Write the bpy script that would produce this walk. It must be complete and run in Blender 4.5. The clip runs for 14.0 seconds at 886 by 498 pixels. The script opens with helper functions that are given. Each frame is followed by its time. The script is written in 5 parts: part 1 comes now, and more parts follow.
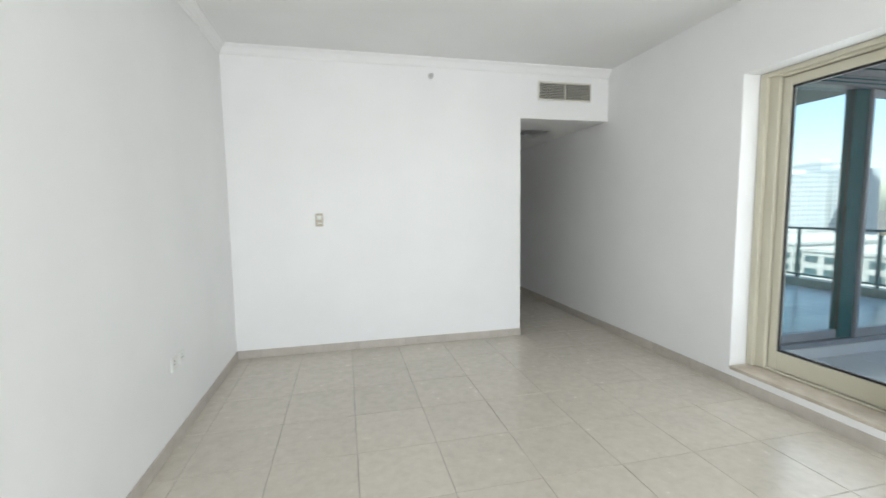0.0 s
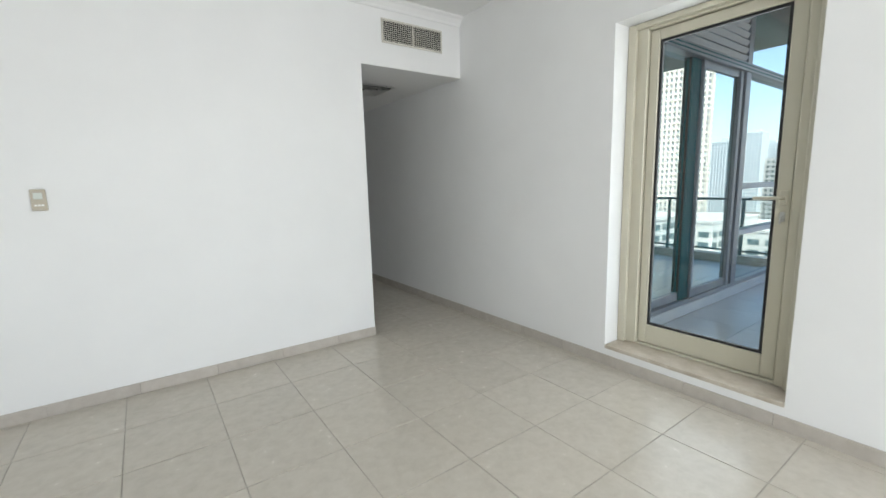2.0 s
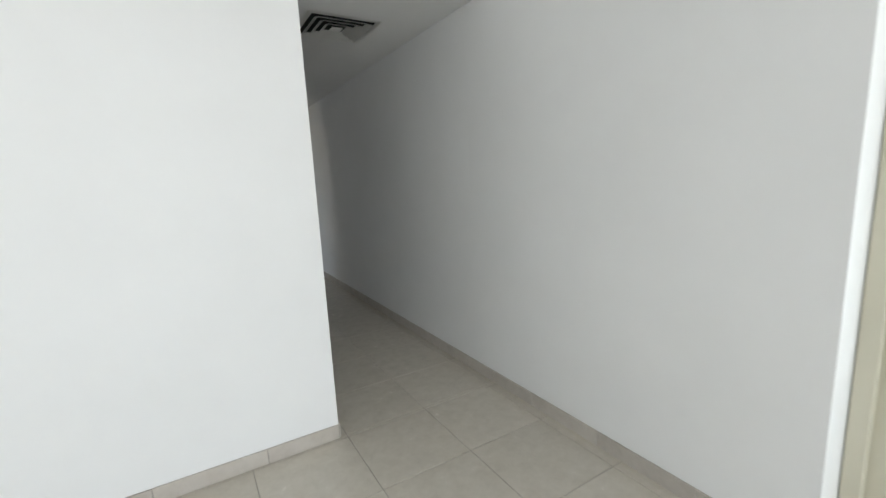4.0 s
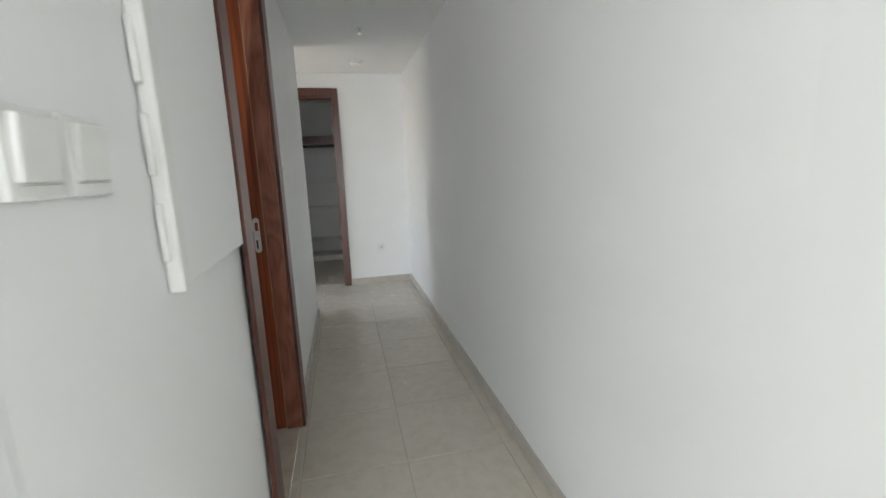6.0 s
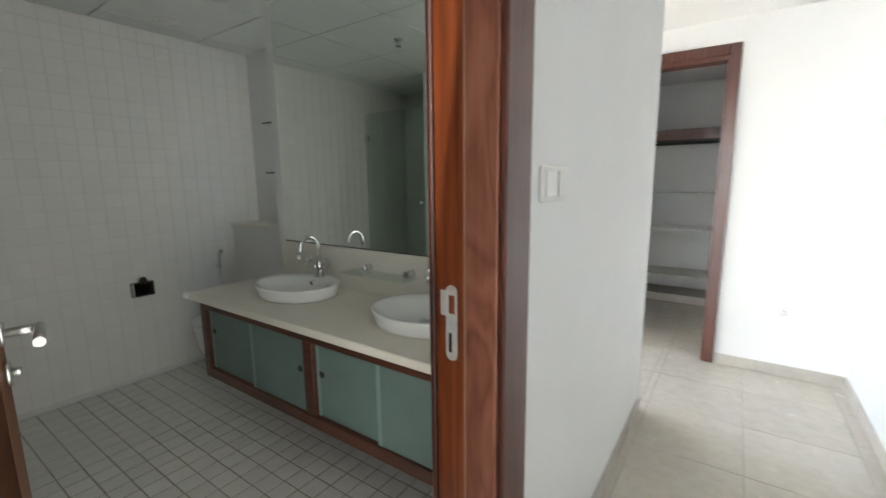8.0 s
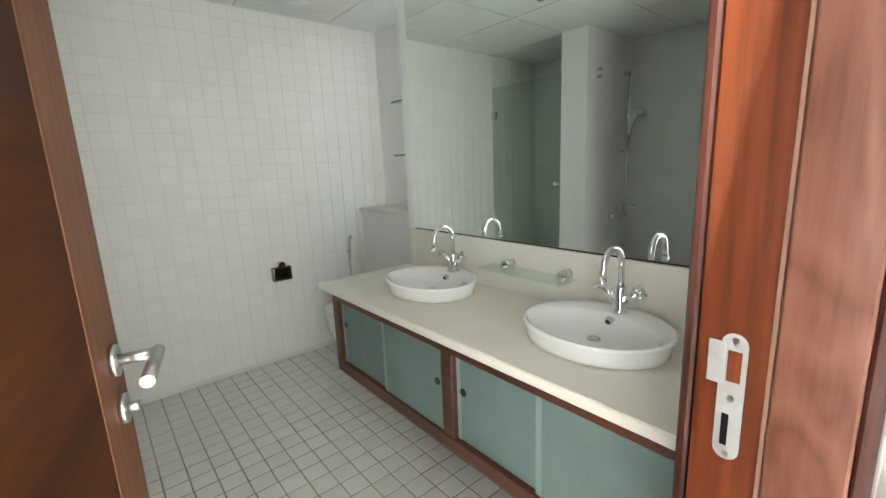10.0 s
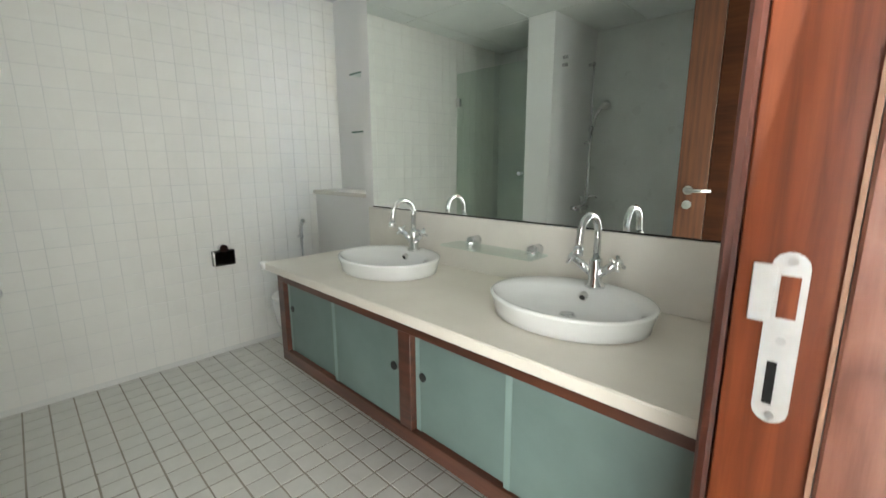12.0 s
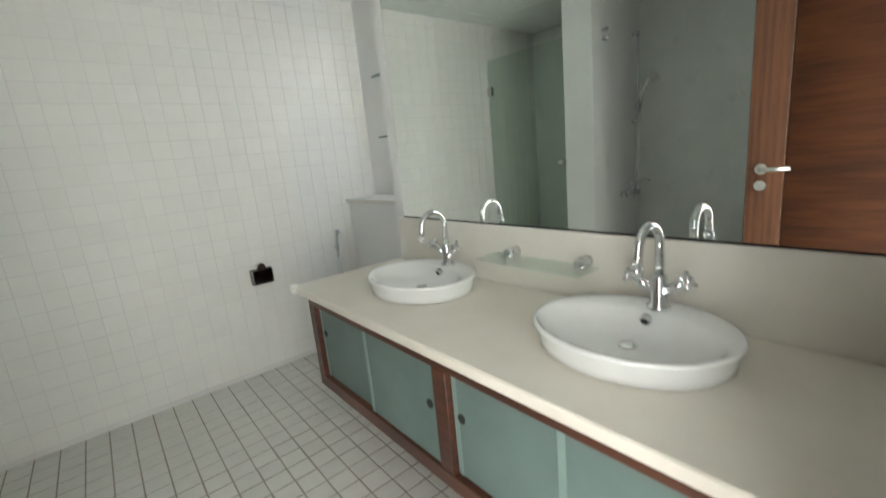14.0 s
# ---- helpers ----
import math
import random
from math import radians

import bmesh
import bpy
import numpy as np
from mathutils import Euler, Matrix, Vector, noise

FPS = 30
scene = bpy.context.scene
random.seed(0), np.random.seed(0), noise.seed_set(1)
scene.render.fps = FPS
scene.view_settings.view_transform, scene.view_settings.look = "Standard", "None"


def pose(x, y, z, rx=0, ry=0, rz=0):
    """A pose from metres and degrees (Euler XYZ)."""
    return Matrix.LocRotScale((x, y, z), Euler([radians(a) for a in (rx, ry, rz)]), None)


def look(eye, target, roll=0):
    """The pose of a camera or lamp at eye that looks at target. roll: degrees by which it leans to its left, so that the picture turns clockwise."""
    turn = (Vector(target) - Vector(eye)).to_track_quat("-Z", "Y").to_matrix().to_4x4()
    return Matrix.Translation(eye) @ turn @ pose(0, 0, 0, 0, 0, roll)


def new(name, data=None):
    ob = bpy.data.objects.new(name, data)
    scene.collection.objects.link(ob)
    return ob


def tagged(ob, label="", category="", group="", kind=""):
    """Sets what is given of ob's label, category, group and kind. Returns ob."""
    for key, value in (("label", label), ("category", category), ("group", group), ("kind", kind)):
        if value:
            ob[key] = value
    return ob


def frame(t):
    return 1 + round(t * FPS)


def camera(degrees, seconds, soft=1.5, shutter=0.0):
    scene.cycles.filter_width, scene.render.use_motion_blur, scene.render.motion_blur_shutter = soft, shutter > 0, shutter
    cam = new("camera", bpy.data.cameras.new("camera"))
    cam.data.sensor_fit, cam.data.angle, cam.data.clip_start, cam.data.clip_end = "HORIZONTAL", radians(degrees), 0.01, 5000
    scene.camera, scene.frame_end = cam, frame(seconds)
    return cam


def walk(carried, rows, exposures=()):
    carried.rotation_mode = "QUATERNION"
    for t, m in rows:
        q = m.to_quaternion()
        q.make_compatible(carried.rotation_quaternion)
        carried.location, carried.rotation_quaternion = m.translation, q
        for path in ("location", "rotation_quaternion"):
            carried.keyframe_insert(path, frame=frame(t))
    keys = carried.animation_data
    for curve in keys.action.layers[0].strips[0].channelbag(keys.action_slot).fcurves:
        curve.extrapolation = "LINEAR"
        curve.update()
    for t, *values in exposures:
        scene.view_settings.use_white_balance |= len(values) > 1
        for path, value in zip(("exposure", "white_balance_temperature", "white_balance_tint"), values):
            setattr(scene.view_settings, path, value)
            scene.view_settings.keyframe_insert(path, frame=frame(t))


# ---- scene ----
cam = camera(93.0, 14.0, 1.5, 0.3)
PATH = [
    (0, (-3.005, -4.416, 1.448), (-2.553, -2.476, 1.262), -0.8),
    (0.5, (-3.049, -4.332, 1.434), (-2.245, -2.511, 1.235), -1.2),
    (1, (-2.984, -4.102, 1.43), (-2.011, -2.368, 1.216), -1.3),
    (1.5, (-2.922, -3.832, 1.403), (-1.874, -2.15, 1.128), -1.1),
    (2, (-2.755, -3.498, 1.396), (-1.61, -1.888, 1.09), -1.5),
    (2.5, (-2.478, -3.172, 1.398), (-1.38, -1.525, 1.113), -0.1),
    (3, (-2.262, -2.795, 1.404), (-1.125, -1.183, 1.07), -0.3),
    (3.5, (-1.968, -2.452, 1.382), (-0.803, -0.868, 1.013), -1.6),
    (3.7, (-1.824, -2.336, 1.384), (-0.714, -0.707, 1.045), -2.2),
    (5.8, (-0.871, -0.515, 1.389), (-0.33, 1.37, 0.999), -2.5),
    (6, (-0.757, -0.346, 1.358), (-0.316, 1.568, 0.983), -2.0),
    (6.5, (-0.639, 0.074, 1.36), (-0.42, 2.024, 0.973), -0.1),
    (7, (-0.572, 0.505, 1.377), (-0.655, 2.465, 0.988), -1.2),
    (7.5, (-0.541, 0.832, 1.373), (-1.19, 2.683, 0.981), -1.0),
    (8, (-0.689, 1.12, 1.378), (-1.817, 2.741, 1.059), -0.6),
    (8.5, (-0.824, 1.29, 1.394), (-2.324, 2.578, 1.094), -2.0),
    (8.7, (-0.871, 1.325, 1.394), (-2.496, 2.447, 1.072), -1.3),
    (10.8, (-1.065, 1.247, 1.354), (-2.419, 2.655, 0.925), -3.3),
    (11, (-1.068, 1.245, 1.351), (-2.392, 2.684, 0.932), -3.3),
    (11.5, (-1.108, 1.333, 1.332), (-2.507, 2.691, 0.887), -2.5),
    (12, (-1.15, 1.365, 1.233), (-2.528, 2.762, 0.846), -0.3),
    (12.5, (-1.138, 1.298, 1.104), (-2.368, 2.7, 0.382), -1.9),
    (13, (-1.133, 1.276, 1.099), (-2.325, 2.693, 0.343), -2.4),
    (13.5, (-1.165, 1.4, 1.184), (-2.501, 2.722, 0.502), -5.7),
    (14, (-1.244, 1.521, 1.297), (-2.763, 2.751, 0.87), -5.5),
]
EXPOSURES = [(0.0, 1.2), (2.0, 1.15), (3.0, 1.13), (3.7, 1.2), (5.0, 1.6), (5.8, 2.38), (6.5, 2.92), (7.0, 3.42), (7.5, 3.55), (8.0, 3.72), (8.5, 4.35), (10.8, 5.0), (14.0, 5.0)]
walk(cam, [(t, look(e, g, r)) for t, e, g, r in PATH], EXPOSURES)

# ---- world, sun, lights ----
U = 0.9464          # metres to one unit of the plan below (floor tile 0.51 units)
SUN_AZ, SUN_EL = 250.0, 48.0
world = bpy.data.worlds.new("sky")
scene.world = world
world.use_nodes = True
wn = world.node_tree.nodes
wbg = wn["Background"]
sky = wn.new("ShaderNodeTexSky")
sky.sky_type, sky.sun_disc = 'NISHITA', False
sky.sun_elevation, sky.sun_rotation = radians(SUN_EL), radians(SUN_AZ + 70)
sky.dust_density, sky.air_density = 1.5, 1.0
world.node_tree.links.new(sky.outputs[0], wbg.inputs[0])
wbg.inputs[1].default_value = 0.15


def sun_lamp():
    d = bpy.data.lights.new("sun", 'SUN')
    d.energy, d.angle, d.color = 5.0, radians(0.5), (1.0, 0.95, 0.86)
    ob = new("sun", d)
    ob.matrix_world = look((-30, 30, 50), (0, 0, 0))
    return ob


def area_lamp(name, eye, target, w, h, watts, colour=(1, 1, 1)):
    d = bpy.data.lights.new(name, 'AREA')
    d.shape, d.size, d.size_y, d.energy, d.color = 'RECTANGLE', w * U, h * U, watts, colour
    ob = new(name, d)
    ob.matrix_world = look(Vector(eye) * U, Vector(target) * U)
    return ob


sun_lamp()
# daylight through the windows behind the walk, the balcony door and the bedroom beyond the lobby
area_lamp("living_window_light", (-2.6, -8.0, 1.6), (-2.2, 0, 1.3), 3.2, 2.3, 72, (0.93, 0.97, 1.0))
area_lamp("balcony_door_light", (0.36, -2.37, 1.4), (-3, -2.37, 1.2), 0.72, 2.1, 5.2, (0.9, 0.96, 1.0))
area_lamp("lobby_door_light", (-3.58, 4.52, 1.2), (0, 4.52, 1.2), 0.96, 2.3, 0.28, (1.0, 0.96, 0.88))

# unseen fill lamp added in the inner doorway to brighten the dim bathroom
area_lamp("bath_fill_lamp", (-1.305, 1.575, 1.2), (-3, 1.575, 1.45), 0.74, 2.15, 0.70, (0.98, 1.0, 0.94))

# ---- materials ----


def nodes_of(name):
    m = bpy.data.materials.new(name)
    m.use_nodes = True
    nt = m.node_tree
    return m, nt, nt.nodes["Principled BSDF"]


def link(nt, a, b):
    nt.links.new(a, b)


def noise_tex(nt, scale, detail=4.0, rough=0.55, stretch=None, distortion=0.0):
    tc = nt.nodes.new("ShaderNodeTexCoord")
    mp = nt.nodes.new("ShaderNodeMapping")
    mp.inputs["Scale"].default_value = stretch or (1, 1, 1)
    link(nt, tc.outputs["Object"], mp.inputs["Vector"])
    n = nt.nodes.new("ShaderNodeTexNoise")
    n.inputs["Scale"].default_value, n.inputs["Detail"].default_value = scale, detail
    n.inputs["Roughness"].default_value, n.inputs["Distortion"].default_value = rough, distortion
    link(nt, mp.outputs[0], n.inputs["Vector"])
    return n, mp


def ramp(nt, source, stops):
    r = nt.nodes.new("ShaderNodeValToRGB")
    while len(r.color_ramp.elements) < len(stops):
        r.color_ramp.elements.new(0.5)
    for e, (p, c) in zip(r.color_ramp.elements, stops):
        e.position, e.color = p, (*c, 1)
    link(nt, source, r.inputs[0])
    return r


def bump(nt, bsdf, source, strength, distance=0.002):
    b = nt.nodes.new("ShaderNodeBump")
    b.inputs["Strength"].default_value, b.inputs["Distance"].default_value = strength, distance
    link(nt, source, b.inputs["Height"])
    link(nt, b.outputs[0], bsdf.inputs["Normal"])


def speckled(name, a, b, scale=6.0, rough=0.5, metal=0.0, fine=0.08, spread=(0.3, 0.7), relief=0.002, stretch=None, wear=0.08):
    """A painted or mineral surface: broad mottling from a to b, fine relief and uneven gloss."""
    m, nt, p = nodes_of(name)
    n, _ = noise_tex(nt, scale, 5.0, 0.6, stretch)
    r = ramp(nt, n.outputs["Fac"], [(spread[0], a), (spread[1], b)])
    link(nt, r.outputs[0], p.inputs["Base Color"])
    p.inputs["Metallic"].default_value = metal
    n2, _ = noise_tex(nt, scale * 22, 3.0, 0.6, stretch)
    if fine:
        bump(nt, p, n2.outputs["Fac"], fine, relief)
    mr = nt.nodes.new("ShaderNodeMapRange")
    mr.inputs["To Min"].default_value, mr.inputs["To Max"].default_value = max(0.02, rough - wear), min(1, rough + wear)
    n3, _ = noise_tex(nt, scale * 3, 3.0)
    link(nt, n3.outputs["Fac"], mr.inputs["Value"])
    link(nt, mr.outputs[0], p.inputs["Roughness"])
    return m


def tile_material(name, stops, scale, rough, tone=0.06, relief=0.06):
    """Glazed or stone tile: cloudy veining that starts anew on each tile, small tone shifts from tile to tile."""
    m, nt, p = nodes_of(name)
    info = nt.nodes.new("ShaderNodeObjectInfo")
    mul = nt.nodes.new("ShaderNodeMath")
    mul.operation, mul.inputs[1].default_value = 'MULTIPLY', 37.0
    link(nt, info.outputs["Random"], mul.inputs[0])
    n, mp = noise_tex(nt, scale, 7.0, 0.66, None, 0.25)
    comb = nt.nodes.new("ShaderNodeCombineXYZ")
    link(nt, mul.outputs[0], comb.inputs[0])
    link(nt, mul.outputs[0], comb.inputs[2])
    link(nt, comb.outputs[0], mp.inputs["Location"])
    r = ramp(nt, n.outputs["Fac"], stops)
    hsv = nt.nodes.new("ShaderNodeHueSaturation")
    mr = nt.nodes.new("ShaderNodeMapRange")
    mr.inputs["To Min"].default_value, mr.inputs["To Max"].default_value = 1 - tone, 1 + tone
    link(nt, info.outputs["Random"], mr.inputs["Value"])
    link(nt, mr.outputs[0], hsv.inputs["Value"])
    link(nt, r.outputs[0], hsv.inputs["Color"])
    link(nt, hsv.outputs[0], p.inputs["Base Color"])
    n2, _ = noise_tex(nt, scale * 14, 3.0)
    bump(nt, p, n2.outputs["Fac"], relief, 0.001)
    mr2 = nt.nodes.new("ShaderNodeMapRange")
    mr2.inputs["To Min"].default_value, mr2.inputs["To Max"].default_value = rough * 0.8, rough * 1.3
    link(nt, n.outputs["Fac"], mr2.inputs["Value"])
    link(nt, mr2.outputs[0], p.inputs["Roughness"])
    return m


def wood_material(name, dark, mid, light, rough, grain=(30, 30, 1.5), scale=1.0, coat=0.25):
    """Lacquered hardwood with streaks along z and flame figure."""
    m, nt, p = nodes_of(name)
    n, mp = noise_tex(nt, 2.2 * scale, 6.0, 0.62, grain, 0.8)
    w = nt.nodes.new("ShaderNodeTexWave")
    w.wave_type, w.bands_direction = 'BANDS', 'X'
    w.inputs["Scale"].default_value, w.inputs["Distortion"].default_value = 0.35 * scale, 9.0
    w.inputs["Detail"].default_value, w.inputs["Detail Scale"].default_value = 3.0, 0.6
    link(nt, mp.outputs[0], w.inputs["Vector"])
    mix = nt.nodes.new("ShaderNodeMix")
    mix.data_type = 'FLOAT'
    mix.inputs[0].default_value = 0.18
    link(nt, n.outputs["Fac"], mix.inputs[2])
    link(nt, w.outputs["Fac"], mix.inputs[3])
    r = ramp(nt, mix.outputs[0], [(0.24, dark), (0.5, mid), (0.78, light)])
    link(nt, r.outputs[0], p.inputs["Base Color"])
    p.inputs["Roughness"].default_value = rough
    p.inputs["Coat Weight"].default_value, p.inputs["Coat Roughness"].default_value = coat, 0.22
    bump(nt, p, n.outputs["Fac"], 0.06, 0.001)
    return m


def figured_wood(name, dark, mid, light, rough):
    """Lacquered veneer with flame figure: nested wavering contours, tall along z."""
    m, nt, p = nodes_of(name)
    n, _ = noise_tex(nt, 2.0, 1.8, 0.45, (3.2, 3.2, 0.8), 1.1)
    k = nt.nodes.new("ShaderNodeMath")
    k.operation, k.inputs[1].default_value = 'MULTIPLY', 15.0
    pp = nt.nodes.new("ShaderNodeMath")
    pp.operation, pp.inputs[1].default_value = 'PINGPONG', 1.0
    link(nt, n.outputs["Fac"], k.inputs[0])
    link(nt, k.outputs[0], pp.inputs[0])
    fine, _ = noise_tex(nt, 6.0, 6.0, 0.65, (16, 16, 1.2))
    mix = nt.nodes.new("ShaderNodeMix")
    mix.data_type = 'FLOAT'
    mix.inputs[0].default_value = 0.66
    link(nt, pp.outputs[0], mix.inputs[2])
    link(nt, fine.outputs["Fac"], mix.inputs[3])
    r = ramp(nt, mix.outputs[0], [(0.28, dark), (0.48, mid), (0.72, light)])
    link(nt, r.outputs[0], p.inputs["Base Color"])
    p.inputs["Roughness"].default_value = rough
    p.inputs["Coat Weight"].default_value, p.inputs["Coat Roughness"].default_value = 0.4, 0.18
    bump(nt, p, fine.outputs["Fac"], 0.08, 0.001)
    return m


def clear_glass(name, tint=(0.93, 0.97, 0.96), least=0.04):
    """Thin clear glass: see-through, with gloss that grows at a low angle."""
    m, nt, p = nodes_of(name)
    nt.nodes.remove(p)
    tr, gl, mx, lw, pw, mr = (nt.nodes.new("ShaderNode" + k) for k in ("BsdfTransparent", "BsdfGlossy", "MixShader", "LayerWeight", "Math", "MapRange"))
    tr.inputs[0].default_value, gl.inputs["Roughness"].default_value = (*tint, 1), 0.01
    lw.inputs["Blend"].default_value = 0.5
    pw.operation, pw.inputs[1].default_value = 'POWER', 5.0
    mr.inputs["To Min"].default_value, mr.inputs["To Max"].default_value = least, 0.9
    link(nt, lw.outputs["Facing"], pw.inputs[0])
    link(nt, pw.outputs[0], mr.inputs["Value"])
    link(nt, mr.outputs[0], mx.inputs[0])
    link(nt, tr.outputs[0], mx.inputs[1])
    link(nt, gl.outputs[0], mx.inputs[2])
    link(nt, mx.outputs[0], nt.nodes["Material Output"].inputs[0])
    return m


def coated_glass(name, gloss, body, share):
    """Sun-control glazing: a strong tinted reflection over a dark body."""
    m, nt, p = nodes_of(name)
    gl, mx = nt.nodes.new("ShaderNodeBsdfGlossy"), nt.nodes.new("ShaderNodeMixShader")
    gl.inputs[0].default_value, gl.inputs["Roughness"].default_value = (*gloss, 1), 0.004
    p.inputs["Base Color"].default_value, p.inputs["Roughness"].default_value = (*body, 1), 0.1
    mx.inputs[0].default_value = share
    link(nt, p.outputs[0], mx.inputs[1])
    link(nt, gl.outputs[0], mx.inputs[2])
    link(nt, mx.outputs[0], nt.nodes["Material Output"].inputs[0])
    return m


def plain(name, colour, rough=0.5, metal=0.0):
    return speckled(name, tuple(c * 0.94 for c in colour), tuple(min(1, c * 1.04) for c in colour), 9.0, rough, metal, 0.03, wear=0.04)


M_WALL = speckled("white_wall_paint", (0.80, 0.80, 0.79), (0.84, 0.84, 0.83), 1.3, 0.55, fine=0.12, relief=0.0012)
M_CEIL = speckled("white_ceiling_paint", (0.79, 0.79, 0.78), (0.83, 0.83, 0.82), 1.1, 0.8, fine=0.08)
M_TILE = tile_material("beige_floor_tile", [(0.25, (0.50, 0.458, 0.386)), (0.5, (0.555, 0.512, 0.438)), (0.75, (0.60, 0.558, 0.485))], 15.0, 0.24, 0.03)
M_SKIRT = tile_material("skirting_tile", [(0.3, (0.43, 0.39, 0.34)), (0.7, (0.54, 0.50, 0.45))], 7.0, 0.35, 0.05)
M_GROUT = speckled("grout", (0.28, 0.255, 0.22), (0.46, 0.43, 0.375), 3, 0.9)
M_BGROUT = speckled("bath_grout", (0.25, 0.22, 0.18), (0.42, 0.385, 0.33), 2.5, 0.9)
M_WGROUT = speckled("wall_grout", (0.61, 0.61, 0.59), (0.75, 0.745, 0.72), 1.6, 0.6)
M_BTILE = tile_material("bath_floor_tile", [(0.3, (0.65, 0.635, 0.595)), (0.7, (0.74, 0.725, 0.685))], 9.0, 0.35, 0.05)
M_WTILE = tile_material("bath_wall_tile", [(0.3, (0.765, 0.75, 0.71)), (0.7, (0.805, 0.79, 0.75))], 6.0, 0.5, 0.015, 0.1)
M_STONE = speckled("cream_stone", (0.70, 0.655, 0.575), (0.80, 0.76, 0.685), 4.5, 0.36, fine=0.0, spread=(0.2, 0.8), wear=0.01)
M_SILL = speckled("sill_stone", (0.44, 0.38, 0.30), (0.62, 0.56, 0.48), 9, 0.4, spread=(0.32, 0.7))
M_CREAM = speckled("cream_door_paint", (0.54, 0.51, 0.405), (0.59, 0.56, 0.45), 3, 0.38, fine=0.05)
M_WOOD = wood_material("mahogany", (0.11, 0.024, 0.008), (0.205, 0.047, 0.015), (0.29, 0.076, 0.024), 0.34)
M_WOOD_DK = wood_material("dark_mahogany", (0.035, 0.009, 0.005), (0.085, 0.022, 0.012), (0.15, 0.045, 0.022), 0.38)
M_WOOD_V = wood_material("vanity_wood", (0.026, 0.008, 0.004), (0.08, 0.023, 0.011), (0.135, 0.043, 0.019), 0.4, (0.9, 14, 14))
M_CHROME = speckled("chrome", (0.72, 0.73, 0.74), (0.80, 0.81, 0.82), 10, 0.09, 1.0, 0.0, wear=0.03)
M_STEEL = speckled("brushed_steel", (0.55, 0.55, 0.53), (0.66, 0.66, 0.64), 30, 0.32, 1.0, 0.05)
M_CERAMIC = speckled("white_ceramic", (0.80, 0.81, 0.80), (0.84, 0.85, 0.84), 4, 0.07, fine=0.0, wear=0.02)
M_FROST = speckled("frosted_green_glass", (0.112, 0.162, 0.152), (0.15, 0.21, 0.196), 3.0, 0.45, fine=0.02)
# lighter colour that paints the bright look where sliding panes overlap
M_FROST_STRIP = plain("frosted_overlap_strip", (0.21, 0.295, 0.275), 0.3)
M_GLASS = clear_glass("clear_glass", (0.97, 0.985, 0.98))
M_GLASSEDGE = plain("green_glass_edge", (0.07, 0.16, 0.135), 0.15)
M_SHELFGLASS = clear_glass("green_shelf_glass", (0.92, 0.975, 0.955))
M_SHOWERGLASS = clear_glass("green_shower_glass", (0.905, 0.955, 0.92))
M_COATED = coated_glass("coated_teal_glass", (0.84, 0.94, 0.95), (0.008, 0.31, 0.34), 0.76)
M_MIRROR = coated_glass("mirror_silver", (0.91, 0.96, 0.935), (0.1, 0.1, 0.1), 1.0)
M_PLASTIC = plain("white_plastic", (0.78, 0.78, 0.75), 0.35)
M_IVORY = plain("ivory_plastic", (0.46, 0.41, 0.32), 0.4)
M_SCREEN = plain("grey_display", (0.62, 0.66, 0.60), 0.15)
M_BLACK = plain("black_rubber", (0.012, 0.012, 0.012), 0.5)
# near-black colour in place of the shade inside ducts, joints and cuts
M_DARKVOID = plain("void_fill_black", (0.015, 0.015, 0.014), 0.9)
M_LOUVRE = plain("vent_paint", (0.66, 0.64, 0.57), 0.45)
M_ALU = speckled("grey_aluminium", (0.24, 0.26, 0.295), (0.30, 0.32, 0.355), 6, 0.35, 0.2, 0.03)
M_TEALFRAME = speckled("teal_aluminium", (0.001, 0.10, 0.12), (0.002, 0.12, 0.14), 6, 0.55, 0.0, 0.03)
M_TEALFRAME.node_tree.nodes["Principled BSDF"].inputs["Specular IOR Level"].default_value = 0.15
M_BALC = tile_material("balcony_tile", [(0.3, (0.69, 0.72, 0.76)), (0.7, (0.77, 0.79, 0.82))], 3.0, 0.22, 0.03)
M_SOFFIT = speckled("taupe_soffit", (0.24, 0.22, 0.195), (0.30, 0.275, 0.245), 2.0, 0.7)
M_KERB = speckled("white_kerb_paint", (0.70, 0.71, 0.72), (0.80, 0.80, 0.80), 4, 0.5)
M_PANEL = speckled("ceiling_panel", (0.73, 0.76, 0.73), (0.79, 0.81, 0.78), 4, 0.5, fine=0.1)
M_RAIL = plain("dark_green_rail", (0.02, 0.06, 0.06), 0.35)
M_BEIGE = speckled("tower_beige", (0.54, 0.505, 0.45), (0.62, 0.585, 0.53), 0.3, 0.8, fine=0.0)
M_PALE = speckled("tower_white", (0.47, 0.47, 0.455), (0.57, 0.57, 0.55), 0.3, 0.8, fine=0.0)
M_WINDOW = speckled("tower_glass", (0.05, 0.09, 0.10), (0.10, 0.15, 0.16), 0.4, 0.3, fine=0.0)
# air haze is put into the colours of the distant walls and glass
M_HAZE = speckled("hazed_far_tower", (0.47, 0.52, 0.55), (0.55, 0.59, 0.62), 0.2, 0.8, fine=0.0)
M_HAZEWIN = speckled("hazed_far_glass", (0.24, 0.29, 0.33), (0.34, 0.39, 0.43), 0.4, 0.3, fine=0.0)
M_TOWGLASS = speckled("pale_teal_tower_glass", (0.17, 0.30, 0.29), (0.33, 0.47, 0.45), 0.25, 0.2, fine=0.0)
M_ASPHALT = speckled("city_ground", (0.05, 0.05, 0.05), (0.22, 0.20, 0.17), 0.02, 0.9, fine=0.0)
M_LEAF = speckled("foliage", (0.03, 0.06, 0.02), (0.07, 0.11, 0.04), 2.0, 0.8, fine=0.0)
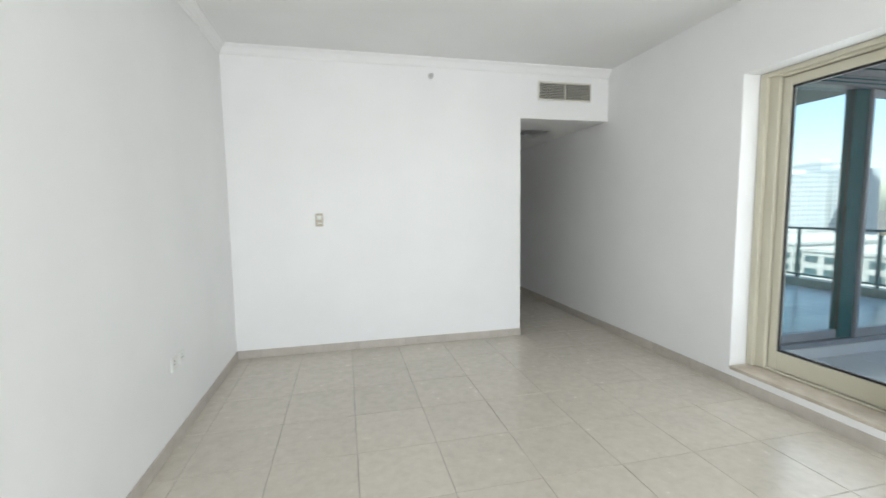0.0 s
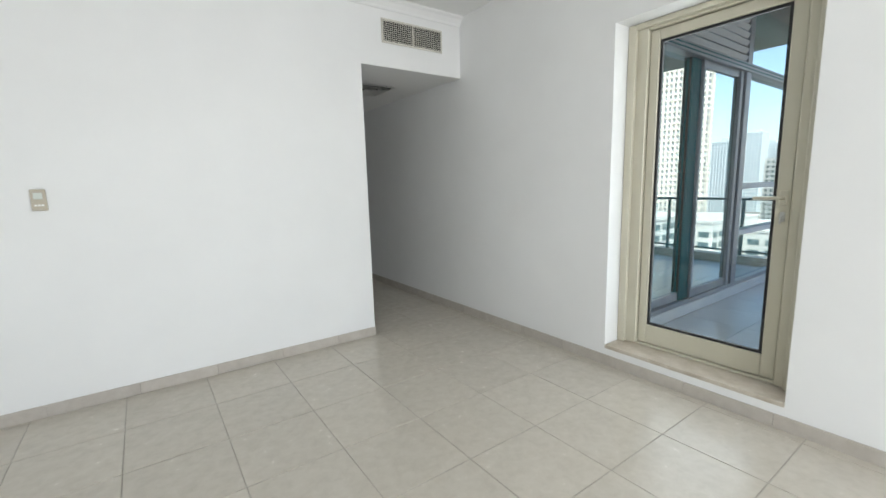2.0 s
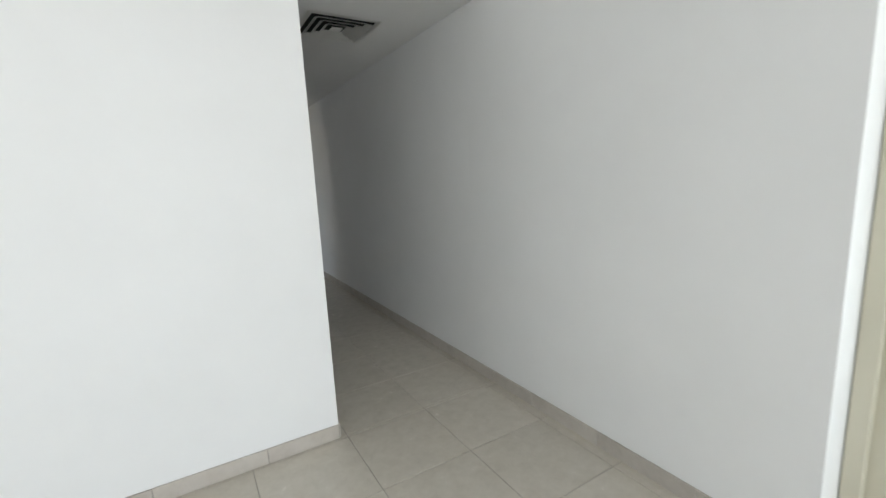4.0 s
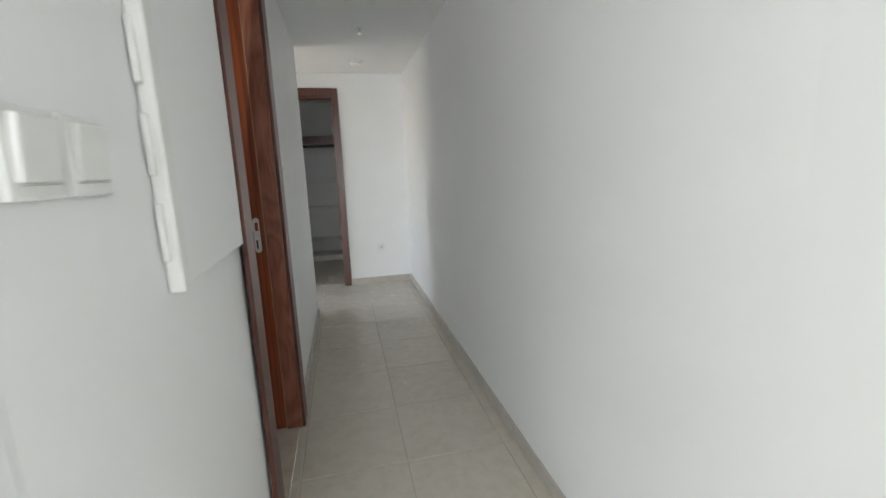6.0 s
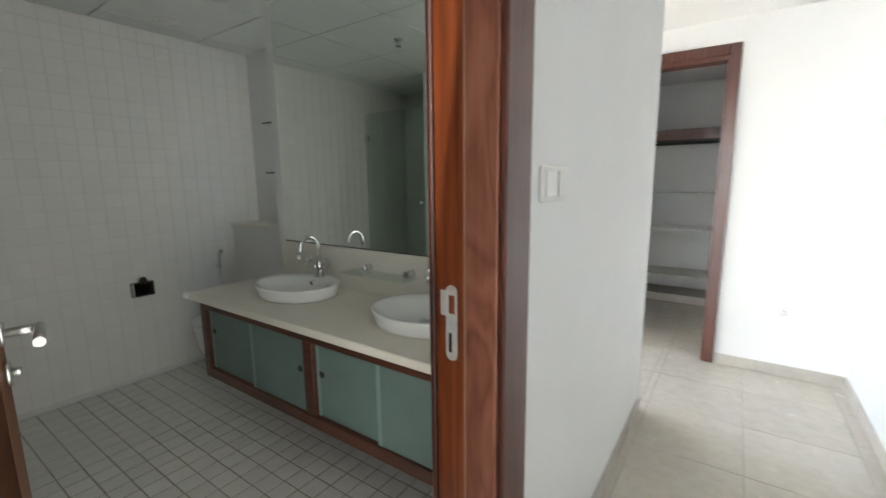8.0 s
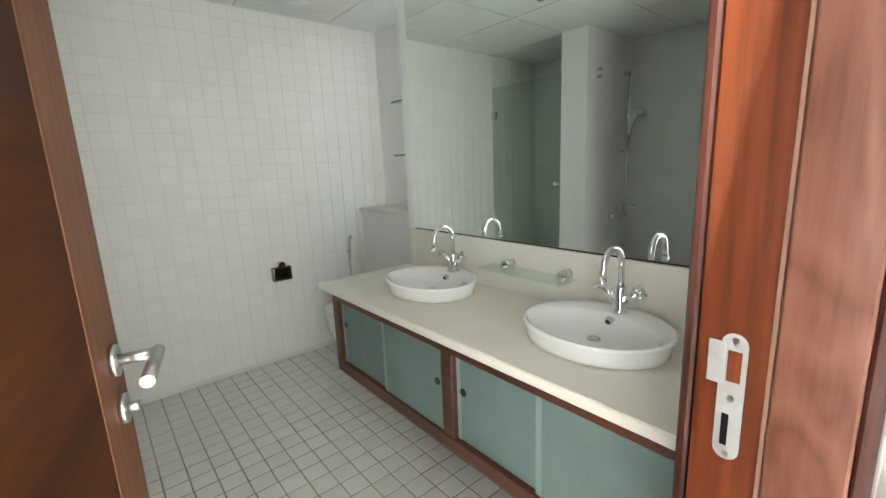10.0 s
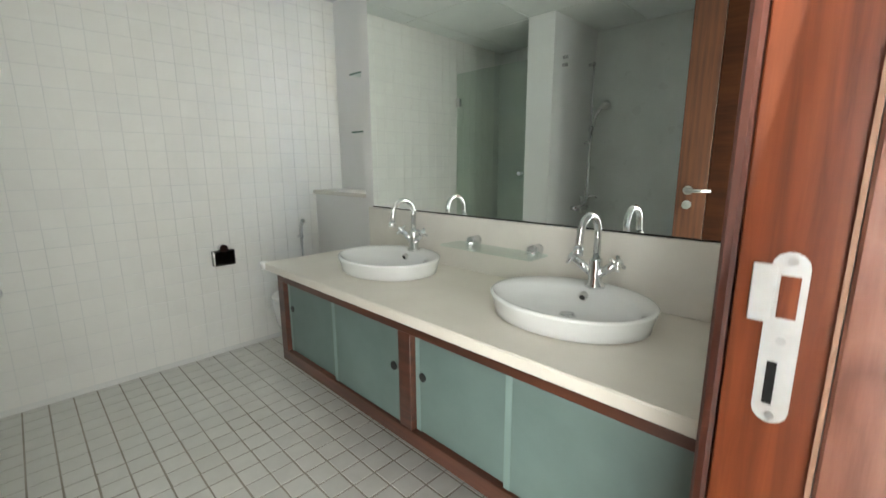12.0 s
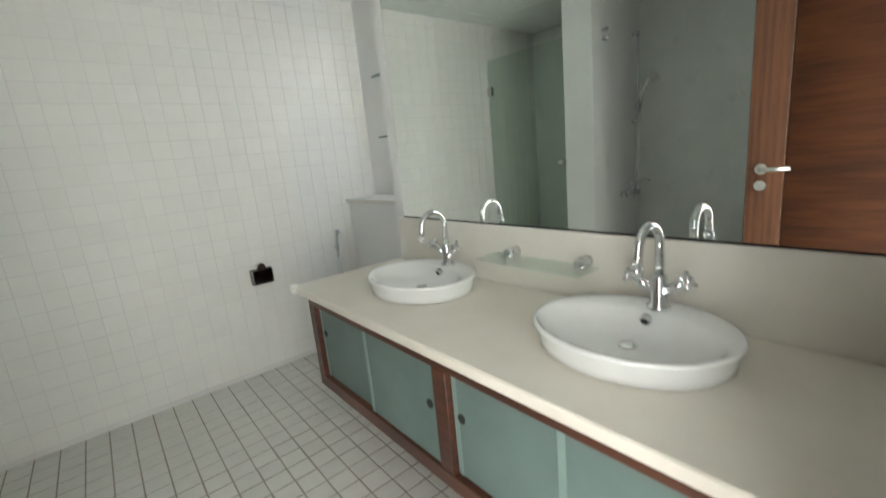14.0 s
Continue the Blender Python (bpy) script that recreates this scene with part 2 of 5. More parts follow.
M_CARRED = plain("red_sign", (0.5, 0.03, 0.03), 0.4)

# ---- builders ----


def box(bm, x0, x1, y0, y1, z0, z1, bevel=0.0, segments=1):
    vs = [bm.verts.new((x, y, z)) for z in (z0, z1) for y in (y0, y1) for x in (x0, x1)]
    quads = ((0, 2, 3, 1), (4, 5, 7, 6), (0, 1, 5, 4), (2, 6, 7, 3), (0, 4, 6, 2), (1, 3, 7, 5))
    fs = [bm.faces.new([vs[i] for i in q]) for q in quads]
    if bevel:
        es = list({e for f in fs for e in f.edges})
        bmesh.ops.bevel(bm, geom=es, offset=bevel, segments=segments, affect='EDGES', profile=0.6)
    return bm


def block(x0, x1, y0, y1, z0, z1, bevel=0.0, segments=1):
    return box(bmesh.new(), min(x0, x1), max(x0, x1), min(y0, y1), max(y0, y1), min(z0, z1), max(z0, z1), bevel, segments)


def tube(bm, pts, r, n=12, closed=True):
    """A round bar swept along points; r is one radius or one for each point."""
    pts = [Vector(p) for p in pts]
    rs = r if isinstance(r, (list, tuple)) else [r] * len(pts)
    rings, side = [], None
    for i, p in enumerate(pts):
        way = (pts[min(i + 1, len(pts) - 1)] - pts[max(i - 1, 0)]).normalized()
        if side is None:
            side = way.cross(Vector((0, 0, 1)) if abs(way.z) < 0.9 else Vector((1, 0, 0))).normalized()
        side = (side - way * side.dot(way)).normalized()
        up = way.cross(side)
        rings.append([bm.verts.new(p + (side * math.cos(a) + up * math.sin(a)) * rs[i]) for a in (2 * math.pi * k / n for k in range(n))])
    for a, b in zip(rings, rings[1:]):
        for k in range(n):
            f = bm.faces.new((a[k], a[(k + 1) % n], b[(k + 1) % n], b[k]))
            f.smooth = True
    if closed:
        bm.faces.new(rings[0][::-1])
        bm.faces.new(rings[-1])
    return bm


def bar(p0, p1, r, n=14):
    return tube(bmesh.new(), (p0, p1), r, n)


def lathe(bm, centre, profile, n=32, sx=1.0, sy=1.0):
    """A round body turned about z: profile of (radius, height)."""
    cx, cy, cz = centre
    rings = []
    for r, z in profile:
        rings.append([bm.verts.new((cx + sx * r * math.cos(a), cy + sy * r * math.sin(a), cz + z)) for a in (2 * math.pi * k / n for k in range(n))])
    for a, b in zip(rings, rings[1:]):
        for k in range(n):
            f = bm.faces.new((a[k], a[(k + 1) % n], b[(k + 1) % n], b[k]))
            f.smooth = True
    bm.faces.new(rings[0][::-1])
    bm.faces.new(rings[-1])
    return bm


def turned(centre, profile, n=32, sx=1.0, sy=1.0):
    return lathe(bmesh.new(), centre, profile, n, sx, sy)


# how the plan is laid into the world: metres = U * (S * plan + T); the bathroom is drawn on its own grid
HALL, BATH = (1.0, Vector((0, 0, 0))), (1.037, Vector((0.038, 0.038, 0.02)))
grid = HALL


def laid(p, shift=True):
    return (Vector(p) * grid[0] + (grid[1] if shift else Vector((0, 0, 0)))) * U


def foot(ob):
    """Where a thing's own origin stands in the world."""
    p = Vector((0, 0, 0))
    while ob:
        p, ob = p + ob.location, ob.parent
    return p


def mesh_of(name, bm, material, origin, shift=True):
    for v in bm.verts:
        v.co = laid(v.co, shift) - origin
    bmesh.ops.recalc_face_normals(bm, faces=bm.faces)
    me = bpy.data.meshes.new(name)
    bm.to_mesh(me)
    bm.free()
    me.materials.append(material)
    return me


def thing(name, at, label, category, group="", kind=""):
    ob = new(name)
    ob.empty_display_size = 0.1
    ob.location = laid(at)
    return tagged(ob, label, category, group, kind)


def part(name, bm, material, parent, label=""):
    ob = new(name, mesh_of(name, bm, material, foot(parent)))
    ob.parent = parent
    return tagged(ob, label)


def solo(name, bm, material, label, category, group="", kind=""):
    lo = Vector([min(v.co[i] for v in bm.verts) for i in range(3)])
    hi = Vector([max(v.co[i] for v in bm.verts) for i in range(3)])
    base = laid(((lo.x + hi.x) / 2, (lo.y + hi.y) / 2, lo.z))
    ob = new(name, mesh_of(name, bm, material, base))
    ob.location = base
    return tagged(ob, label, category, group, kind)


def structure(name, bm, material, label, category="wall"):
    return solo(name, bm, material, label, category, kind="structure")


def piece(name, mesh, parent, at):
    """One of many alike pieces, on shared mesh data."""
    ob = new(name, mesh)
    ob.parent = parent
    ob.location = laid(at) - foot(parent)
    return ob


def slab_mesh(name, dx, dy, dz, material, bevel=0.003):
    bm = block(-dx / 2, dx / 2, -dy / 2, dy / 2, 0, dz)
    top = [e for e in bm.edges if all(v.co.z > dz / 2 for v in e.verts)]
    bmesh.ops.bevel(bm, geom=top, offset=bevel, segments=1, affect='EDGES')
    return mesh_of(name, bm, material, Vector((0, 0, 0)), False)

# ---- the shell: living room, hall, lobby, closet, bathroom ----
CEIL, HCEIL, BCEIL = 3.172, 2.582, 2.43
LEFT, BACK, HW, END = -4.315, -8.4, -1.142, 5.02
DOOR0, DOOR1 = -2.985, -1.812          # balcony door recess along y
BX0, BX1, BY1, MIRY = -4.19, -1.285, 3.22, 2.712
HBX, NEAR, FAR, LOB = -1.2945, 1.178, 1.972, 3.962   # bathroom wall face, door jambs and hall corner on the hall's grid


def shell():
    w = M_WALL
    structure("wall_thermostat", block(LEFT - 0.2, HW, 0.0, 0.10, -0.1, CEIL), w, "white painted living room wall with a thermostat")
    structure("wall_over_hall", block(HW, 0.0, 0.0, 0.22, HCEIL, CEIL), w, "white painted bulkhead over the hallway opening")
    structure("wall_left", block(LEFT - 0.2, LEFT, BACK, 0.0, -0.1, CEIL), w, "white painted living room side wall")
    bm = block(0, 0.3, BACK, DOOR0, -0.1, CEIL)
    box(bm, 0, 0.3, DOOR1, 0.22, -0.1, CEIL)
    box(bm, 0, 0.3, DOOR0, DOOR1, 2.585, CEIL)
    box(bm, 0, 0.3, DOOR0, DOOR1, 0, 0.135)
    structure("wall_right", bm, w, "white painted wall with the recessed balcony door")
    structure("wall_hall_right", block(0, 0.3, 0.22, END + 2.2, -0.1, CEIL), w, "white painted long hallway wall")
    bm = block(LEFT, -4.1, BACK - 0.2, BACK, -0.1, CEIL)
    box(bm, -0.5, 0.3, BACK - 0.2, BACK, -0.1, CEIL)
    box(bm, -4.1, -0.5, BACK - 0.2, BACK, 2.8, CEIL)
    box(bm, -4.1, -0.5, BACK - 0.2, BACK, 0, 0.4)
    structure("wall_back", bm, w, "white painted wall with the wide living room window")
    # hall's left wall, broken by the bathroom door
    bm = block(HBX, HW, 0.102, NEAR - 0.037, -0.1, CEIL)
    box(bm, HBX, HW, FAR + 0.037, LOB, -0.1, CEIL)
    box(bm, HBX, HW, NEAR - 0.037, FAR + 0.037, 2.366, CEIL)
    structure("wall_hall_left", bm, w, "white painted hallway wall with the bathroom doorway")
    structure("wall_lobby", block(-3.6, HBX, LOB - 0.2, LOB, -0.1, CEIL), w, "white painted lobby wall behind the bathroom")
    # hall's end wall with the closet doorway
    bm = block(-0.82, 0, END, END + 0.12, -0.1, CEIL)
    box(bm, -3.6, -1.78, END, END + 0.12, -0.1, CEIL)
    box(bm, -1.78, -0.82, END, END + 0.12, 2.37, CEIL)
    structure("wall_end", bm, w, "white painted end wall of the hallway with the closet doorway")
    bm = block(-3.7, -3.6, LOB - 0.2, END + 0.12, 2.4, CEIL)
    box(bm, -3.7, -3.6, LOB - 0.2, 4.02, -0.1, 2.4)
    structure("wall_lobby_end", bm, w, "white painted lobby wall with the bedroom opening")
    bm = block(-2.2, -2.1, END + 0.12, 7.3, -0.1, HCEIL)
    box(bm, -2.2, 0.0, 7.2, 7.3, -0.1, HCEIL)
    box(bm, -0.45, -0.35, END + 0.12, 7.2, -0.1, HCEIL)
    structure("wall_closet", bm, w, "white painted closet walls")
    # ceilings
    structure("ceiling", block(LEFT - 0.2, 0.3, BACK - 0.2, 0.22, CEIL, CEIL + 0.15), M_CEIL, "white painted living room ceiling", "ceiling")
    structure("ceiling_hall", block(HBX, 0.0, 0.22, END, HCEIL, HCEIL + 0.1), M_CEIL, "white painted lowered hallway ceiling", "ceiling")
    structure("ceiling_soffit", block(HW, 0.0, 0.002, 0.22, HCEIL - 0.004, HCEIL), M_CEIL, "white underside of the hallway bulkhead", "ceiling")
    structure("ceiling_lobby", block(-3.7, HBX, LOB, END, HCEIL, HCEIL + 0.1), M_CEIL, "white painted lobby ceiling", "ceiling")
    structure("ceiling_closet", block(-2.2, -0.35, END + 0.12, 7.3, HCEIL, HCEIL + 0.1), M_CEIL, "white painted closet ceiling", "ceiling")


def bath_shell():
    bm = block(BX0 - 0.12, BX0, 0.065, BY1 + 0.1, -0.1, CEIL)
    structure("wall_bath_left", bm, M_WGROUT, "white tiled bathroom wall bed")
    bm = block(-3.14, BX1, MIRY, MIRY + 0.3, -0.1, CEIL)
    structure("wall_bath_mirror", bm, M_WALL, "white bathroom wall behind the vanity mirror")
    bm = block(BX0, -3.14, BY1, BY1 + 0.1, -0.1, CEIL)
    structure("wall_bath_niche", bm, M_WALL, "white back wall of the bathroom niche")
    structure("wall_bath_ledge", block(BX0, -3.14, 2.985, BY1, -0.1, 1.035), M_WALL, "boxed-in cistern wall under the niche ledge")
    structure("wall_bath_shower", block(BX0, BX1, 0.065, 0.13, -0.1, CEIL), M_SHOWERWALL, "grey tiled shower back wall")
    structure("wall_bath_pier", block(-3.34, -3.095, 0.13, 0.87, -0.1, BCEIL), M_WALL, "white pier between the two showers")
    # suspended bathroom ceiling; a near-black sheet above puts shade into its joints
    structure("ceiling_bath_backing", block(BX0, BX1, 0.13, BY1, BCEIL + 0.014, BCEIL + 0.05), M_DARKVOID, "near-black sheet that darkens the joints of the bathroom ceiling panels", "ceiling")
    bm = bmesh.new()
    xs = [BX0, -3.99, -3.325, -2.66, -1.995, -1.33, BX1]
    ys = [0.13, 0.853, 1.513, 2.165, 2.815, BY1]
    for xa, xb in zip(xs, xs[1:]):
        for ya, yb in zip(ys, ys[1:]):
            box(bm, xa + 0.005, xb - 0.005, ya + 0.005, yb - 0.005, BCEIL, BCEIL + 0.013)
    structure("ceiling_bath", bm, M_PANEL, "pale grey-green suspended panel ceiling with open joints", "ceiling")


M_SHOWERWALL = speckled("shower_tile_grey", (0.58, 0.60, 0.57), (0.66, 0.68, 0.65), 3, 0.3)
shell()
grid = BATH
bath_shell()
grid = HALL


def floor_field(name, label, x0, x1, y0, y1, ox, oy, pitch, joint, material, grout, kind_name, thick=0.012, lift=0.0):
    """A tiled floor: a grout bed and every tile on it, cut at the room's edges."""
    bed = structure(name, block(x0, x1, y0, y1, lift - 0.12, lift - 0.0035), grout, label, "floor")
    cache = {}
    i0, i1 = math.floor((x0 - ox) / pitch), math.ceil((x1 - ox) / pitch)
    j0, j1 = math.floor((y0 - oy) / pitch), math.ceil((y1 - oy) / pitch)
    for i in range(i0, i1):
        for j in range(j0, j1):
            a, b = max(x0, ox + i * pitch), min(x1, ox + (i + 1) * pitch)
            c, d = max(y0, oy + j * pitch), min(y1, oy + (j + 1) * pitch)
            if b - a < 0.012 or d - c < 0.012:
                continue
            key = (round(b - a, 3), round(d - c, 3))
            if key not in cache:
                cache[key] = slab_mesh(kind_name, b - a - joint, d - c - joint, thick, material, 0.0015)
            piece(kind_name, cache[key], bed, ((a + b) / 2, (c + d) / 2, lift - thick + random.uniform(-0.0004, 0.0004)))
    return bed


def skirting(name, label, axis, face, a, b, out, height=0.085, step=0.51, phase=0.0):
    """A run of skirting tiles along x or y on the wall's face, standing out by out (signed)."""
    if axis == "y":
        bed = block(face, face + out * 0.5, a, b, 0, height - 0.004)
    else:
        bed = block(a, b, face, face + out * 0.5, 0, height - 0.004)
    run = structure(name, bed, M_GROUT, label, "baseboard")
    cuts = [a] + [c for c in np.arange(math.floor(a / step) * step + phase, b, step) if a + 0.02 < c < b - 0.02] + [b]
    for p, q in zip(cuts, cuts[1:]):
        p, q = float(p) + 0.0015, float(q) - 0.0015
        if axis == "y":
            bm = block(face, face + out, p, q, 0.0, height, 0.002)
        else:
            bm = block(p, q, face, face + out, 0.0, height, 0.002)
        part("skirting_tile", bm, M_SKIRT, run)


def finishes():
    skirting("baseboard_thermostat", "beige tile baseboard along the thermostat wall", "x", 0.0, LEFT, HW, -0.012)
    skirting("baseboard_left", "beige tile baseboard along the side wall", "y", LEFT, -6.0, -0.014, 0.012)
    skirting("baseboard_right", "beige tile baseboard running under the balcony step", "y", 0.0, -6.0, 0.0, -0.012, phase=0.12)
    skirting("baseboard_hall_right", "beige tile baseboard along the hallway wall", "y", 0.0, 0.002, END, -0.012)
    skirting("baseboard_hall_left", "beige tile baseboard along the hallway wall by the bathroom", "y", HW, 2.095, LOB, 0.012)
    skirting("baseboard_hall_start", "beige tile baseboard below the electrical panel", "y", HW, 0.002, 1.062, 0.012)
    skirting("baseboard_end", "beige tile baseboard at the end of the hallway", "x", END, -0.775, -0.014, -0.012)
    skirting("baseboard_closet", "beige tile baseboard at the closet's back", "x", 7.2, -2.1, -0.45, -0.012)
    # plaster cornice below the living room ceiling
    for name, pts in (("cornice_front", [(LEFT, -0.0), (0.0, -0.0)]), ("cornice_left", [(LEFT, -8.0), (LEFT, 0.0)])):
        bm = bmesh.new()
        steps = [(0.0, 0.09), (0.012, 0.088), (0.02, 0.065), (0.045, 0.03), (0.07, 0.015), (0.075, 0.0)]
        prev = None
        for k in range(2):
            (x, y) = pts[k]
            ring = []
            for out, drop in steps:
                if name == "cornice_front":
                    ring.append(bm.verts.new((x, y - out, CEIL - drop)))
                else:
                    ring.append(bm.verts.new((x + out, y, CEIL - drop)))
            if prev:
                for a in range(len(steps) - 1):
                    bm.faces.new((prev[a], prev[a + 1], ring[a + 1], ring[a]))
            prev = ring
        structure(name, bm, M_CEIL, "small white plaster cornice below the ceiling", "trim")


finishes()


# ---- balcony door ----
def balcony_door():
    d = thing("balcony_door", (0.24, (DOOR0 + DOOR1) / 2, 0.155), "closed cream-painted glazed balcony door in a deep recess", "door")
    y0, y1, z0, z1 = -2.862, -1.957, 0.190, 2.522      # the leaf's edges
    g0, g1, gz0, gz1 = -2.785, -2.022, 0.338, 2.452     # the glass opening
    part("frame", block(0.20, 0.30, y1 + 0.005, DOOR1 - 0.003, 0.168, 2.582, 0.006), M_CREAM, d)
    part("frame", block(0.20, 0.30, DOOR0 + 0.003, y0 - 0.005, 0.168, 2.582, 0.006), M_CREAM, d)
    part("frame", block(0.20, 0.30, y0 - 0.004, y1 + 0.004, z1 + 0.005, 2.582, 0.006), M_CREAM, d)
    part("frame", block(0.205, 0.30, y0 - 0.004, y1 + 0.004, 0.168, z0 - 0.005, 0.004), M_CREAM, d)
    # stepped bead of the frame along the reveal
    for a, b in ((DOOR1 - 0.062, DOOR1 - 0.003), (DOOR0 + 0.003, DOOR0 + 0.062)):
        part("bead", block(0.165, 0.199, a, b, 0.168, 2.582, 0.004), M_CREAM, d)
    part("bead", block(0.165, 0.199, DOOR0 + 0.063, DOOR1 - 0.063, 2.545, 2.582, 0.004), M_CREAM, d)
    # black strips added to put shade into the gaps beside the leaf
    for b in (block(0.262, 0.268, y1 + 0.0002, y1 + 0.0048, z0, z1), block(0.262, 0.268, y0 - 0.0048, y0 - 0.0002, z0, z1)):
        part("dark_gap_strip", b, M_BLACK, d, "black strip that darkens the gap round the leaf")
    leaf = part("leaf", block(0.225, 0.285, y0, g0, z0, z1, 0.005), M_CREAM, d, "cream door leaf")
    for b in (block(0.225, 0.285, g1, y1, z0, z1, 0.005), block(0.225, 0.285, g0 + 0.001, g1 - 0.001, gz1, z1, 0.005),
              block(0.225, 0.285, g0 + 0.001, g1 - 0.001, z0, gz0, 0.005)):
        part("rail", b, M_CREAM, leaf)
    part("glass_pane", block(0.255, 0.263, g0 - 0.005, g1 + 0.005, gz0 - 0.005, gz1 + 0.005), M_GLASS, d, "clear glass pane").visible_shadow = False
    for b in (block(0.236, 0.254, g0 + 0.0005, g0 + 0.019, gz0, gz1), block(0.236, 0.254, g1 - 0.019, g1 - 0.0005, gz0, gz1),
              block(0.236, 0.254, g0 + 0.020, g1 - 0.020, gz0 + 0.0005, gz0 + 0.019), block(0.236, 0.254, g0 + 0.020, g1 - 0.020, gz1 - 0.019, gz1 - 0.0005)):
        part("gasket", b, M_BLACK, d, "black rubber gasket")
    hy = y0 + 0.037
    h = part("handle", tube(bmesh.new(), [(0.224, hy, 1.340), (0.185, hy, 1.340), (0.172, hy + 0.01, 1.340), (0.17, hy + 0.14, 1.337)], [0.012, 0.011, 0.011, 0.010]), M_CREAM, d, "cream lever handle")
    part("rose", block(0.212, 0.224, hy - 0.022, hy + 0.022, 1.29, 1.385, 0.006), M_CREAM, h)
    part("keyhole", block(0.216, 0.224, hy - 0.014, hy + 0.014, 1.195, 1.255, 0.006), M_STEEL, d, "steel lock plate with a key")
    part("key", tube(bmesh.new(), [(0.216, hy, 1.225), (0.188, hy, 1.22), (0.186, hy, 1.185)], 0.005), M_STEEL, d)
    structure("door_sill", block(-0.006, 0.30, DOOR0 + 0.002, DOOR1 - 0.002, 0.136, 0.166, 0.008, 2), M_SILL, "cream stone sill in the balcony door recess", "sill")


balcony_door()


def wall_vent():
    x0, x1, z0, z1 = -0.925, -0.238, 2.79, 3.006
    v = thing("air_vent", (-0.575, -0.004, z0), "beige louvred air vent high above the hallway opening", "vent")
    # flat near-black sheet stands for the shade behind the slats
    part("backing", block(x0 + 0.01, x1 - 0.01, -0.004, -0.001, z0 + 0.01, z1 - 0.01), M_DARKVOID, v, "near-black sheet in place of the shaded duct")
    for a, b, c, d in ((x0, x1, z1 - 0.018, z1), (x0, x1, z0, z0 + 0.018), (x0, x0 + 0.018, z0 + 0.019, z1 - 0.019), (x1 - 0.018, x1, z0 + 0.019, z1 - 0.019), (-0.590, -0.574, z0 + 0.019, z1 - 0.019)):
        part("frame", block(a, b, -0.018, -0.004, c, d, 0.003), M_LOUVRE, v)
    n = 10
    for k in range(n):
        z = z0 + 0.026 + k * (z1 - z0 - 0.052) / (n - 1)
        for a, b in ((x0 + 0.019, -0.591), (-0.573, x1 - 0.019)):
            bm = block(a, b, -0.014, -0.012, z - 0.0034, z + 0.0034)
            bmesh.ops.rotate(bm, verts=bm.verts, cent=(0, -0.013, z), matrix=Matrix.Rotation(radians(-38), 3, 'X'))
            part("slat", bm, M_LOUVRE, v)
    for k in range(14):
        for side in (0, 1):
            x = (x0 + 0.03 if side == 0 else -0.563) + k * 0.0223
            part("fin", block(x - 0.0009, x + 0.0009, -0.0105, -0.006, z0 + 0.019, z1 - 0.019), M_LOUVRE, v)


def thermostat():
    t = thing("thermostat", (-3.434, -0.001, 1.372), "small ivory wall thermostat with a grey display", "thermostat")
    b = part("body", block(-3.472, -3.396, -0.024, -0.001, 1.372, 1.507, 0.006, 2), M_IVORY, t)
    part("display", block(-3.456, -3.412, -0.0265, -0.0245, 1.445, 1.485, 0.002), M_SCREEN, b, "pale grey display")
    for k in range(3):
        part("button", block(-3.456 + k * 0.0165, -3.444 + k * 0.0165, -0.0275, -0.0245, 1.40, 1.412, 0.001), M_PLASTIC, b)


def sprinkler(at, way, label):
    x, y, z = at
    s = thing("sprinkler", at, label, "sprinkler")
    v = Vector(way)
    p = Vector(at)
    part("escutcheon", tube(bmesh.new(), (p, p + v * 0.01), 0.03, 20), M_STEEL, s)
    part("stem", tube(bmesh.new(), (p + v * 0.01, p + v * 0.045), 0.012, 12), M_STEEL, s, "dull metal stem")
    part("deflector", tube(bmesh.new(), (p + v * 0.045, p + v * 0.052), 0.022, 14), M_CHROME, s)


def socket_plate(at, normal, w, h, gangs, label, name="wall_socket", category="socket", rocker=True):
    """A plate on a wall whose face normal is +x, -x or -y, with one rocker or pair of pins for each gang."""
    x, y, z = at
    s = thing(name, at, label, category)

    def slab(a, b, c, d, e, f, bv):
        if normal == "-y":
            return block(x + a, x + b, y - f, y - e, z + c, z + d, bv)
        sgn = 1 if normal == "+x" else -1
        return block(x + sgn * e, x + sgn * f, y + a, y + b, z + c, z + d, bv)
    part("plate", slab(-w / 2, w / 2, 0, h, 0.001, 0.011, 0.003), M_PLASTIC, s)
    for g in range(gangs):
        c = -w / 2 + w * (g + 0.5) / gangs
        if rocker:
            part("rocker", slab(c - w / gangs * 0.36, c + w / gangs * 0.36, h * 0.14, h * 0.86, 0.0112, 0.018, 0.002), M_PLASTIC, s)
        else:
            for dx, dz in ((-0.012, 0.45), (0.012, 0.45), (0, 0.7)):
                part("pin_hole", slab(c + dx - 0.003, c + dx + 0.003, h * dz - 0.005, h * dz + 0.005, 0.0105, 0.0118, 0), M_BLACK, s)
            part("switch", slab(c + 0.022, c + 0.032, h * 0.6, h * 0.8, 0.0112, 0.0145, 0.001), M_PLASTIC, s)


wall_vent()
thermostat()
sprinkler((-2.2, -0.001, 2.988), (0, -1, 0), "steel sidewall sprinkler high on the white wall")
sprinkler((-0.574, 3.345, HCEIL - 0.001), (0, 0, -1), "steel pendent sprinkler on the hallway ceiling")
socket_plate((LEFT, -1.62, 0.49), "+x", 0.095, 0.095, 1, "white single socket low on the living room side wall", rocker=False)
socket_plate((LEFT, -1.49, 0.50), "+x", 0.085, 0.085, 1, "white aerial outlet beside the socket on the side wall", "aerial_outlet", "outlet", rocker=False)
